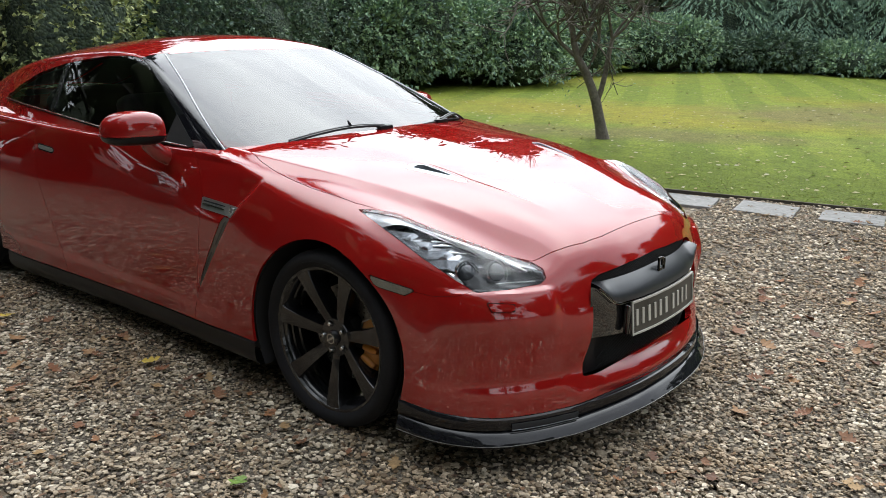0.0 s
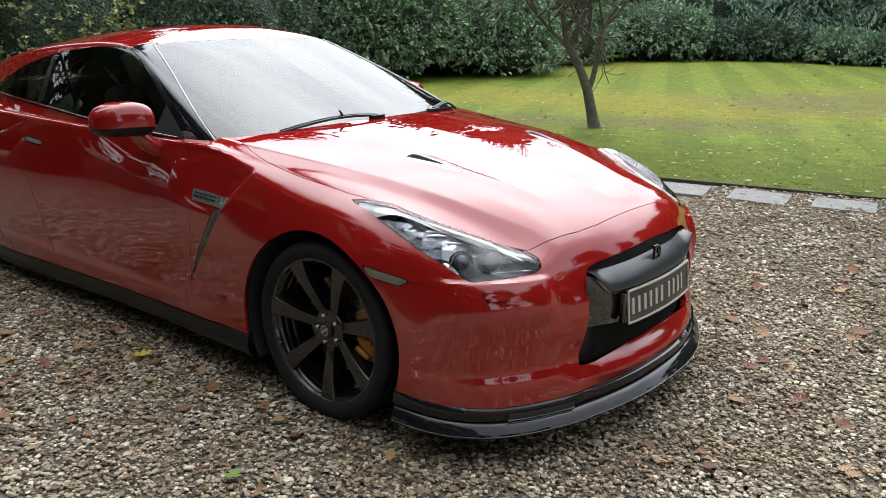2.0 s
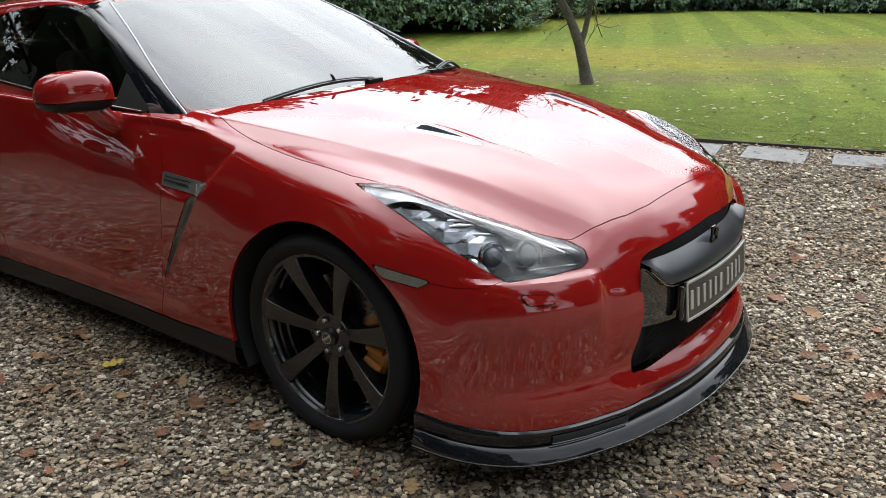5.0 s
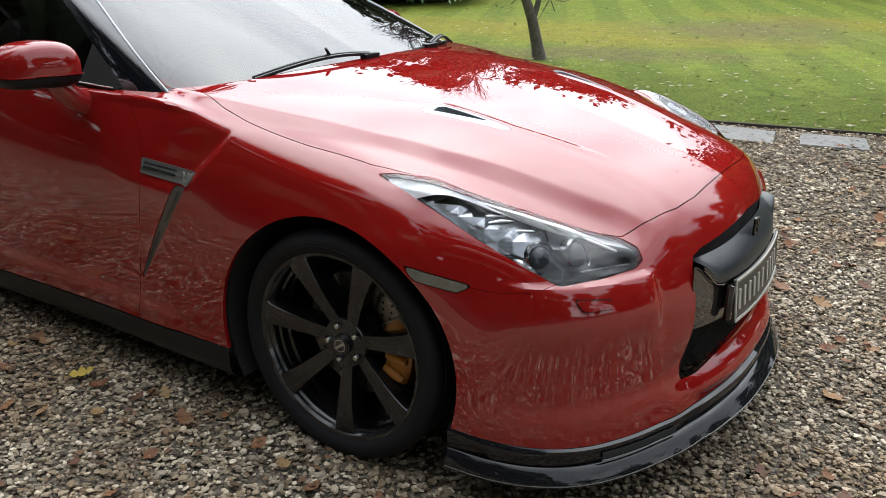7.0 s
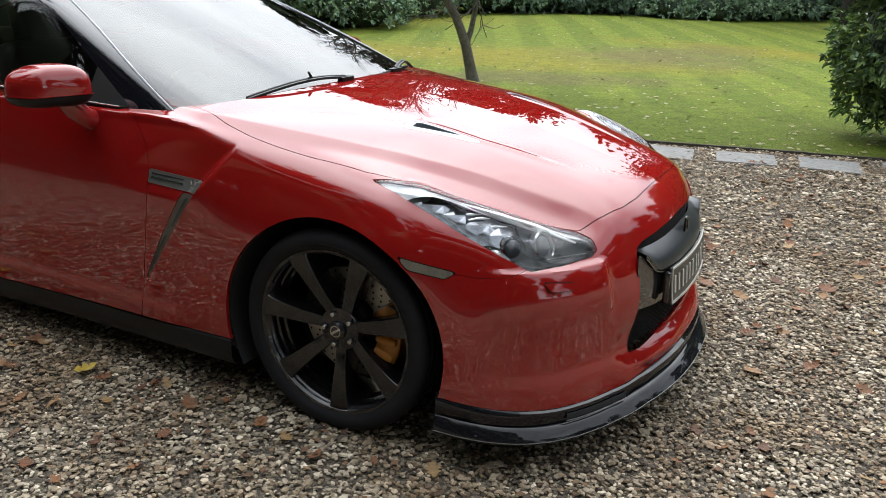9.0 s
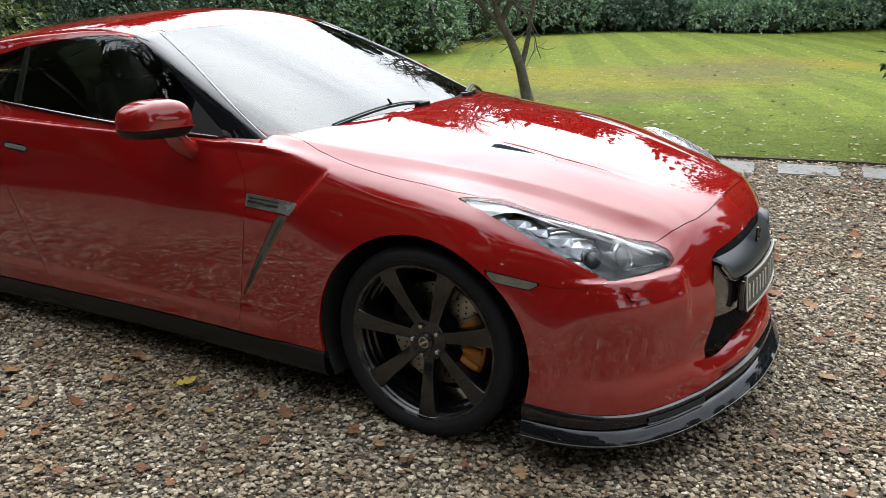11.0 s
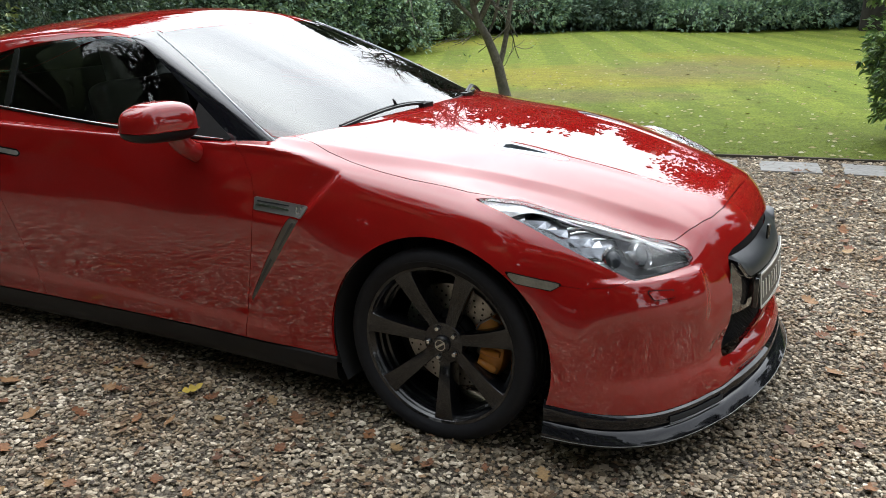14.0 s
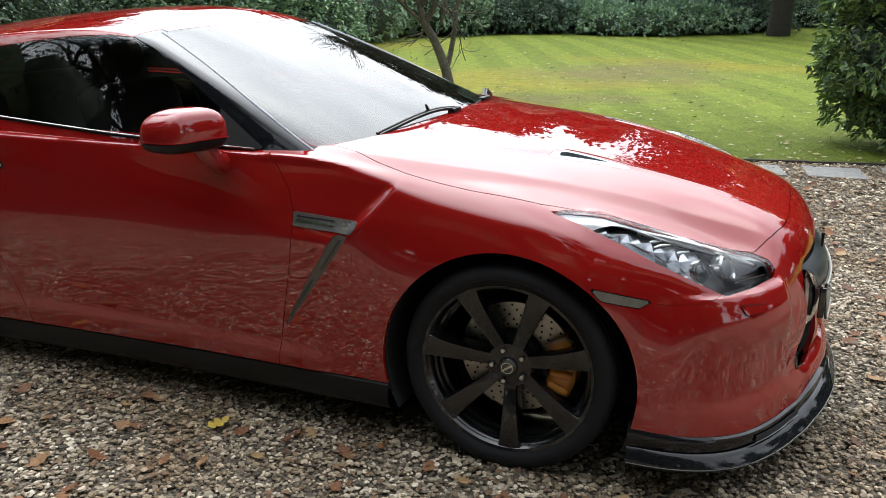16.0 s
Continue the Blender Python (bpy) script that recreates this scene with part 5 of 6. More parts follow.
def lawn_material():
    m, nodes, links, b = material("lawn_grass")
    tc = nodes.new("ShaderNodeTexCoord")

    def noise_fac(scale, detail, low, high, out_low=0.0, out_high=1.0):
        n, r = nodes.new("ShaderNodeTexNoise"), nodes.new("ShaderNodeMapRange")
        n.inputs["Scale"].default_value, n.inputs["Detail"].default_value = scale, detail
        for k, v in zip(("From Min", "From Max", "To Min", "To Max"), (low, high, out_low, out_high)):
            r.inputs[k].default_value = v
        links.new(tc.outputs["Object"], n.inputs["Vector"])
        links.new(n.outputs["Fac"], r.inputs["Value"])
        return r.outputs["Result"], n

    def blend(fac, a, c, mode="MIX"):
        mix = nodes.new("ShaderNodeMix")
        mix.data_type, mix.blend_type = "RGBA", mode
        for key, v in (("Factor", fac), ("A", a), ("B", c)):
            if isinstance(v, tuple):
                mix.inputs[key].default_value = (*v, 1)
            elif isinstance(v, float):
                mix.inputs[key].default_value = v
            else:
                links.new(v, mix.inputs[key])
        return mix.outputs["Result"]

    # mowing stripes
    turn = nodes.new("ShaderNodeMapping")
    turn.inputs["Rotation"].default_value = (0, 0, radians(-24.6))
    links.new(tc.outputs["Object"], turn.inputs["Vector"])
    wave = nodes.new("ShaderNodeTexWave")
    wave.wave_type, wave.bands_direction = "BANDS", "X"
    wave.inputs["Scale"].default_value, wave.inputs["Distortion"].default_value, wave.inputs["Detail"].default_value = 0.285, 0.5, 2
    links.new(turn.outputs["Vector"], wave.inputs["Vector"])
    stripe = nodes.new("ShaderNodeMapRange")
    stripe.inputs["From Min"].default_value, stripe.inputs["From Max"].default_value = 0.4, 0.6
    links.new(wave.outputs["Fac"], stripe.inputs["Value"])
    base = blend(stripe.outputs["Result"], (0.104, 0.138, 0.014), (0.138, 0.172, 0.019))
    wobble = nodes.new("ShaderNodeTexNoise")
    wobble.inputs["Scale"].default_value, wobble.inputs["Detail"].default_value = 1.1, 5
    links.new(tc.outputs["Object"], wobble.inputs["Vector"])

    def patch(centre, radii, angle, strength):
        """A worn spot of the lawn, oval, with a ragged border."""
        spot, size, dist = nodes.new("ShaderNodeMapping"), nodes.new("ShaderNodeMapRange"), nodes.new("ShaderNodeVectorMath")
        spot.vector_type = "TEXTURE"
        spot.inputs["Location"].default_value, spot.inputs["Rotation"].default_value = (*centre, 0), (0, 0, radians(angle))
        spot.inputs["Scale"].default_value = (*radii, 4)
        dist.operation = "LENGTH"
        links.new(tc.outputs["Object"], spot.inputs["Vector"])
        links.new(spot.outputs["Vector"], dist.inputs[0])
        ragged = nodes.new("ShaderNodeMath")
        ragged.operation = "MULTIPLY_ADD"
        ragged.inputs[1].default_value = 1.5
        links.new(wobble.outputs["Fac"], ragged.inputs[0])
        links.new(dist.outputs["Value"], ragged.inputs[2])
        for k, v in zip(("From Min", "From Max", "To Min", "To Max"), (1.95, 1.15, 0.0, strength)):
            size.inputs[k].default_value = v
        links.new(ragged.outputs[0], size.inputs["Value"])
        return size.outputs["Result"]

    lush = patch((-0.5, 4.6), (12.0, 2.6), 13.8, 0.85)
    base = blend(lush, base, (0.075, 0.102, 0.007))
    for centre, radii, angle, strength in (((-5.2, 10.2), (4.0, 2.0), 10, 0.8), ((-0.6, 14.6), (3.0, 1.3), 0, 0.75), ((-2.2, 9.4), (2.2, 0.9), 20, 0.6), ((-9.0, 17.0), (2.5, 2.0), 40, 0.5)):
        base = blend(patch(centre, radii, angle, strength), base, (0.194, 0.168, 0.017))
    for centre, radii, angle, strength in (((-1.9, 11.7), (1.9, 2.0), 10, 0.85), ((-3.2, 7.6), (3.2, 0.65), 20, 0.75), ((-1.5, 14.0), (0.9, 1.4), 0, 0.6)):
        base = blend(patch(centre, radii, angle, strength), base, (0.123, 0.107, 0.036))
    bare, _ = noise_fac(0.9, 5, 0.60, 0.74, 0.0, 0.4)
    base = blend(bare, base, (0.136, 0.122, 0.025))
    tuft, _ = noise_fac(5.0, 5, 0.3, 0.7, 0.82, 1.18)
    tufted = nodes.new("ShaderNodeVectorMath")
    tufted.operation = "SCALE"
    links.new(base, tufted.inputs[0])
    links.new(tuft, tufted.inputs["Scale"])
    base = tufted.outputs["Vector"]
    fine, fine_n = noise_fac(34.0, 6, 0.3, 0.7, 0.60, 1.40)
    mul = nodes.new("ShaderNodeVectorMath")
    mul.operation = "SCALE"
    links.new(base, mul.inputs[0])
    links.new(fine, mul.inputs["Scale"])
    links.new(mul.outputs["Vector"], b.inputs["Base Color"])
    b.inputs["Roughness"].default_value, b.inputs["Specular IOR Level"].default_value = 0.9, 0.2
    bump = nodes.new("ShaderNodeBump")
    bump.inputs["Strength"].default_value, bump.inputs["Distance"].default_value = 0.5, 0.012
    links.new(fine_n.outputs["Fac"], bump.inputs["Height"])
    links.new(bump.outputs["Normal"], b.inputs["Normal"])
    return m


LAWN = lawn_material()

# ---------------------------------------------------------------- ground, lawn, path
rng = np.random.default_rng(7)
EDGE_SLOPE = 0.245


def edge_y(x):
    return 4.60 + EDGE_SLOPE * x


def plate(name, corners, mat, **tags):
    return put(name, mesh_from(name, corners, [tuple(range(len(corners)))], mat, smooth=False), **tags)


plate("ground", [(-600, -600, -0.2), (600, -600, -0.2), (600, 600, -0.2), (-600, 600, -0.2)], SOIL, kind="structure", label="dark woodland floor")
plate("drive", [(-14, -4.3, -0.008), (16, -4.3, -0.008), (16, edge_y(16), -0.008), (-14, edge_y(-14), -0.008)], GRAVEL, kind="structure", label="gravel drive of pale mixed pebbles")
plate("verge", [(-60, -60, -0.010), (60, -60, -0.010), (60, -4.3, -0.010), (-60, -4.3, -0.010)], SOIL, kind="structure", label="dark woodland soil along the drive")


def lawn_mesh():
    n, m = 60, 80
    x = np.linspace(-16, 18, n)
    k = np.linspace(0, 1, m) ** 1.6
    gx = np.broadcast_to(x[:, None], (n, m))
    near = edge_y(gx) + 0.03
    gy = near + (46 - near) * k
    far = gy - near
    gz = 0.004 + 0.045 * np.sin(gx * 0.5 + gy * 0.23) * np.clip(far / 6, 0, 1) + 0.03 * np.sin(gx * 0.21 - gy * 0.6 + 1) * np.clip(far / 6, 0, 1)
    return np.stack([gx, gy, gz], -1).reshape(-1, 3), grid_faces(n, m)


put("lawn", mesh_from("lawn", *lawn_mesh(), LAWN), kind="structure", label="mown green lawn with faint stripes and dry patches")

# timber edging between gravel and lawn
a, b_ = np.array((-14, edge_y(-14))), np.array((16, edge_y(16)))
direction = (b_ - a) / np.linalg.norm(b_ - a)
across = np.array((-direction[1], direction[0]))
edging = tagged(new("lawn_edging"), "dark timber edging board along the lawn", "edging", kind="structure")
for i in range(12):
    p, q = a + (b_ - a) * i / 12 + direction * 0.004, a + (b_ - a) * (i + 1) / 12 - direction * 0.004
    wob = rng.normal(0, 0.004, 2)
    foot = [(*(p - across * 0.016 + wob), -0.03), (*(q - across * 0.016 + wob), -0.03), (*(q + across * 0.016 + wob), -0.03), (*(p + across * 0.016 + wob), -0.03)]
    put("edging_board", mesh_from("edging_board", *slab_of(foot, 0.054 + rng.normal(0, 0.003), (0, 0, 1)), EDGE, smooth=False), edging)

# stepping slabs
for i in range(-3, 5):
    cx = -0.085 + 0.645 * i
    cy = 4.185 + EDGE_SLOPE * (cx + 0.085) * 0.93
    bm = block((0.475 + rng.normal(0, 0.008), 0.44 + rng.normal(0, 0.008), 0.05), (cx, cy, -0.013 + rng.normal(0, 0.002)), 0.006, 2, turn=(rng.normal(0, 0.6), rng.normal(0, 0.6), 11 + rng.normal(0, 2.0)))
    bm_part("paving_slab", bm, SLAB, label="pale grey stone paving slab set in gravel", category="paving slab", group="slabs along the lawn", smooth=False)


# ---------------------------------------------------------------- pebbles and fallen leaves
def pebble_field(count, region, size, sides=6):
    """Flattened, rounded stones lying about in a region."""
    w = np.linspace(0, 2 * np.pi, sides, endpoint=False)
    low = np.stack([np.cos(w), np.sin(w), np.full(sides, -0.35)], 1)
    mid = np.stack([0.86 * np.cos(w + 0.3), 0.86 * np.sin(w + 0.3), np.full(sides, 0.50)], 1)
    base = np.concatenate([low, mid, [(0.0, 0.0, 0.86)]])
    i, k = np.arange(sides), (np.arange(sides) + 1) % sides
    faces = np.concatenate([np.stack([i, k, sides + k], 1), np.stack([i, sides + k, sides + i], 1), np.stack([sides + i, sides + k, np.full(sides, 2 * sides)], 1)])
    at = region(count)
    n = len(at)
    k = size * np.exp(rng.normal(0, 0.30, n))
    shape = np.stack([k * rng.uniform(0.80, 1.30, n), k * rng.uniform(0.62, 0.98, n), k * rng.uniform(0.26, 0.50, n)], 1)
    v = base[None] * (1 + rng.normal(0, 0.11, (n, len(base), 3))) * shape[:, None]
    tilt, spin = rng.normal(0, 0.26, n), rng.uniform(0, 2 * np.pi, n)
    c, s = np.cos(tilt)[:, None], np.sin(tilt)[:, None]
    v = np.stack([v[..., 0], v[..., 1] * c - v[..., 2] * s, v[..., 1] * s + v[..., 2] * c], -1)
    c, s = np.cos(spin)[:, None], np.sin(spin)[:, None]
    v = np.stack([v[..., 0] * c - v[..., 1] * s, v[..., 0] * s + v[..., 1] * c, v[..., 2]], -1)
    v[..., :2] += at[:, None]
    v[..., 2] += (k * 0.30 + rng.uniform(-0.006, 0.007, n))[:, None]
    f = faces[None] + len(base) * np.arange(n)[:, None, None]
    return v.reshape(-1, 3), f.reshape(-1, 3)


def big_mesh(name, v, f, mat, smooth):
    me = bpy.data.meshes.new(name)
    v, f = np.asarray(v, np.float32), np.asarray(f, np.int32)
    k = f.shape[1]
    me.vertices.add(len(v))
    me.vertices.foreach_set("co", v.ravel())
    me.loops.add(f.size)
    me.loops.foreach_set("vertex_index", f.ravel())
    me.polygons.add(len(f))
    me.polygons.foreach_set("loop_start", np.arange(len(f), dtype=np.int32) * k)
    me.polygons.foreach_set("use_smooth", np.full(len(f), smooth))
    me.materials.append(mat)
    me.update(calc_edges=True)
    return me


def scatter(x0, x1, y0, y1):
    def region(count):
        p = np.stack([rng.uniform(x0, x1, count), rng.uniform(y0, y1, count)], 1)
        dry = p[:, 1] < edge_y(p[:, 0]) - 0.03
        slab = np.zeros(count, bool)
        for i in range(-3, 5):
            cx = -0.085 + 0.645 * i
            cy = 4.185 + EDGE_SLOPE * (cx + 0.085) * 0.93
            slab |= (np.abs(p[:, 0] - cx) < 0.225) & (np.abs(p[:, 1] - cy - 0.19 * (p[:, 0] - cx)) < 0.205) & (rng.uniform(0, 1, count) < 0.95)
        under = (np.abs(p[:, 1]) < 0.45) & (p[:, 0] < 0.6) & (p[:, 0] > -3.4)
        return p[dry & ~slab & ~under]

    return region


for name, count, area, size in (("gravel", 42000, (-2.8, 2.2, -1.95, -0.33), 0.0083), ("gravel", 25000, (0.56, 2.8, -0.36, 2.12), 0.0092), ("gravel", 16000, (-0.5, 2.9, 2.1, 5.2), 0.0122), ("gravel", 8000, (-2.6, 2.6, -3.4, -2.0), 0.0150), ("gravel", 4500, (-0.4, 0.56, 0.9, 2.1), 0.0105)):
    v, f = pebble_field(count, scatter(*area), size, 5 if size < 0.0085 else 4)
    put(name, big_mesh("gravel", v, f, STONE, False), label="loose pale and brown pebbles of the drive", category="gravel", kind="stuff")
    x0, x1, y0, y1 = area
    if y0 < -3:
        continue
    # a dark sheet below the pebbles paints the shade in their gaps
    plate("ground", [(x0, y0, -0.004), (x1, y0, -0.004), (x1, min(y1, edge_y(x1) - 0.02), -0.004), (x0, min(y1, edge_y(x0) - 0.02), -0.004)], GRIT_SHADE, kind="structure", label="grit under the loose stones, darkened for the shade between them")


def leaf_mesh(name, lobes, length, mat, curl):
    """A curled, lobed dead leaf."""
    n = 22
    t = np.linspace(0, 1, n)
    half = 0.34 * np.sin(np.pi * t**0.85) * (0.36 + 0.84 * np.abs(np.sin(np.pi * lobes * t)) ** 0.8)
    spine = np.stack([t - 0.5, 0 * t, curl * (t - 0.5) ** 2], 1)
    left = spine + np.stack([0 * t, half, curl * 0.9 * half**2 + 0.02 * np.sin(9 * t)], 1)
    right = spine - np.stack([0 * t, half, -curl * 1.2 * half**2 + 0.02 * np.cos(7 * t)], 1)
    v = np.concatenate([left, spine, right]) * length
    v[:, 2] -= v[:, 2].min()
    f = [(i, i + 1, n + i + 1, n + i) for i in range(n - 1)] + [(n + i, n + i + 1, 2 * n + i + 1, 2 * n + i) for i in range(n - 1)]
    stalk = tube([(-0.5 * length, 0, 0.004), (-0.68 * length, 0.02 * length, 0.007)], 0.0012, 4)
    return mesh_from(name, *join((v, f), stalk), mat)


n = 5200
x, y = rng.uniform(-3.2, 3.4, n), rng.uniform(-2.0, 4.6, n)
ok = ((np.abs(y) > 0.8) | (x > 1.05)) & (y < edge_y(x) - 0.3) & ((x > -0.3) | (y < 0))
x, y = x[ok], y[ok]
n = len(x)
half, ang = rng.uniform(0.007, 0.020, n), rng.uniform(0, 6.28, n)
dx, dy, lift = np.cos(ang) * half, np.sin(ang) * half, rng.uniform(0.0, 0.008, (n, 4))
v = np.stack([np.stack([x + a * dx - b * dy * 0.6, y + a * dy + b * dx * 0.6, 0.013 + lift[:, k]], 1) for k, (a, b) in enumerate(((-1, 0.1), (0.1, -1), (1, 0.2), (-0.2, 1)))], 1)
put("leaf_crumbs", big_mesh("leaf_crumbs", v.reshape(-1, 3), np.arange(4 * n).reshape(n, 4), CRUMB, False), label="broken bits of brown leaves among the stones", category="leaf litter", kind="stuff")

leaf_kinds = [leaf_mesh("fallen_leaf", lobes, size, FALLEN, curl) for lobes, size, curl in ((4, 0.085, 0.4), (5, 0.100, 0.7), (3, 0.07, 0.3), (5, 0.090, 1.0), (4, 0.115, 0.5))]
spots = []
while len(spots) < 330:
    x, y = rng.uniform(-2.6, 3.2), rng.uniform(-1.9, 4.2)
    if abs(y) < 0.95 and x < 1.0 or y > edge_y(x) - 0.5 or (x < 0.6 and y > 0):
        continue
    if rng.uniform() < 0.35 and y > 1.5:
        continue
    spots.append((x, y))
for i, (x, y) in enumerate(spots):
    ob = put("fallen_leaf", leaf_kinds[i % 5], label="dry brown fallen leaf on the gravel", category="leaf", group="fallen leaves on the gravel")
    ob.matrix_basis = pose(x, y, 0.014, rng.normal(0, 12), rng.normal(0, 12), rng.uniform(0, 360)) @ Matrix.Scale(rng.uniform(0.45, 0.9), 4)
for x, y, mat, label in ((0.12, -1.43, GREEN_LEAF, "fresh green fallen leaf on the gravel"), (-1.02, -1.06, YELLOW, "yellow fallen leaf on the gravel"), (-2.1, -1.25, YELLOW, "yellow fallen leaf on the gravel")):
    ob = put("fallen_leaf", leaf_mesh("fallen_leaf", 3, 0.085, mat, 0.5), label=label, category="leaf", group="fallen leaves on the gravel")
    ob.matrix_basis = pose(x, y, 0.022, 5, -8, rng.uniform(0, 360))

# leaves and grass on the lawn
n = 4200
x, k = rng.uniform(-11, 7, n), rng.uniform(0, 1, n) ** 1.7
y = edge_y(x) + 0.1 + k * (22 - 0.2 * x)
z = 0.004 + 0.045 * np.sin(x * 0.5 + y * 0.23) * np.clip((y - edge_y(x)) / 6, 0, 1) + 0.03 * np.sin(x * 0.21 - y * 0.6 + 1) * np.clip((y - edge_y(x)) / 6, 0, 1)
size = rng.uniform(0.014, 0.042, n)
ang = rng.uniform(0, 6.28, n)
tipz = rng.uniform(0.002, 0.014, n)
dx, dy = np.cos(ang) * size, np.sin(ang) * size
v = np.stack([np.stack([x - dx, y - dy, z + 0.012], 1), np.stack([x - dy * 0.5, y + dx * 0.5, z + 0.012 + tipz], 1), np.stack([x + dx, y + dy, z + 0.014], 1), np.stack([x + dy * 0.5, y - dx * 0.5, z + 0.010], 1)], 1)
put("lawn_litter", big_mesh("lawn_litter", v.reshape(-1, 3), np.arange(4 * n).reshape(n, 4), SPECK, False), label="small pale leaves scattered over the lawn", category="leaf litter", kind="stuff")

n = 40000
x, k = rng.uniform(-6, 4, n), rng.exponential(0.16, n)
y = edge_y(x) + 0.035 + np.minimum(k, 2.0) * 7
z = 0.004 + 0.045 * np.sin(x * 0.5 + y * 0.23) * np.clip((y - edge_y(x)) / 6, 0, 1) + 0.03 * np.sin(x * 0.21 - y * 0.6 + 1) * np.clip((y - edge_y(x)) / 6, 0, 1)
ang, tall = rng.uniform(0, 6.28, n), rng.uniform(0.004, 0.011, n)
dx, dy = np.cos(ang) * 0.003, np.sin(ang) * 0.003
lean = rng.normal(0, 0.010, (n, 2))
v = np.stack([np.stack([x - dx, y - dy, z], 1), np.stack([x + dx, y + dy, z], 1), np.stack([x + lean[:, 0], y + lean[:, 1], z + tall], 1)], 1)
put("grass", big_mesh("grass", v.reshape(-1, 3), np.arange(3 * n).reshape(n, 3), BLADE, False), label="short blades of lawn grass", category="grass", kind="stuff")


# ---------------------------------------------------------------- shrubs and trees
def leaves_at(points, ways, length, width, droop=0.2, spread=0.5, fold=0.12):
    """Pointed leaves, each of two folded halves, growing from points along ways."""
    n = len(points)
    w = ways + rng.normal(0, spread, (n, 3)) + np.array((0, 0, -droop))
    w /= np.linalg.norm(w, axis=1)[:, None] + 1e-9
    s = np.cross(w, rng.normal(0, 1, (n, 3)) * 0.5 + np.array((0, 0, 1.0)))
    s /= np.linalg.norm(s, axis=1)[:, None] + 1e-9
    up = np.cross(s, w)
    ln = (length * rng.uniform(0.65, 1.25, n))[:, None]
    wd = (width * rng.uniform(0.7, 1.2, n))[:, None]
    tip = points + w * ln - up * ln * 0.12
    mid = points + w * ln * 0.5
    v = np.stack([points, mid + s * wd + up * wd * fold * 3, tip, mid - s * wd + up * wd * fold * 3], 1)
    f = np.array([(0, 1, 2), (0, 2, 3)])[None] + 4 * np.arange(n)[:, None, None]
    return v.reshape(-1, 3), f.reshape(-1, 3)


def lumpy(centre, radii, rows=9, cols=14, rough=0.06):
    """An uneven mound."""
    th, ph = np.meshgrid(np.linspace(0.05, np.pi - 0.05, rows), np.linspace(0, 2 * np.pi, cols, endpoint=False), indexing="ij")
    d = np.stack([np.sin(th) * np.cos(ph), np.sin(th) * np.sin(ph), np.cos(th)], -1)
    k = 1 + rng.normal(0, rough, (rows, cols, 1))
    v = (np.asarray(centre) + d * k * np.asarray(radii)).reshape(-1, 3)
    f = [(i * cols + j, i * cols + (j + 1) % cols, (i + 1) * cols + (j + 1) % cols, (i + 1) * cols + j) for i in range(rows - 1) for j in range(cols)]
    return v, f


def shrub(name, lumps, per_lump, length, width, mat, label, category, rosette=7, spread=0.55, core=0.80):
    """A bush of leafy mounds: rosettes of leaves on its surface over dark cores coloured as inner shade."""
    bush = tagged(new(name), label, category)
    inner, pts, ways = [], [], []
    total = sum(np.prod(radii) ** (2 / 3) for _, radii in lumps)
    for centre, radii in lumps:
        inner.append(lumpy(centre, np.asarray(radii) * core))
        leafy = int(per_lump * len(lumps) * np.prod(radii) ** (2 / 3) / total)
        d = rng.normal(0, 1, (leafy, 3))
        d /= np.linalg.norm(d, axis=1)[:, None]
        d[:, 2] = np.where(d[:, 2] < -0.55, -d[:, 2], d[:, 2])
        p = np.asarray(centre) + d * np.asarray(radii) * rng.uniform(0.72, 1.10, (leafy, 1))
        ok = p[:, 2] > 0.03
        p, d = p[ok], d[ok]
        pts.append(np.repeat(p, rosette, 0) + rng.normal(0, length * 0.25, (len(p) * rosette, 3)))
        ways.append(np.repeat(d, rosette, 0))
    # solid dark cores stand in for shade between the leaves
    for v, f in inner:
        put("leafy_mound", mesh_from("leafy_mound", v, f, LEAF_SHADE), bush)
    v, f = leaves_at(np.concatenate(pts), np.concatenate(ways), length, width, spread=spread)
    put("foliage", big_mesh("foliage", v, f, mat, False), bush)
    return bush


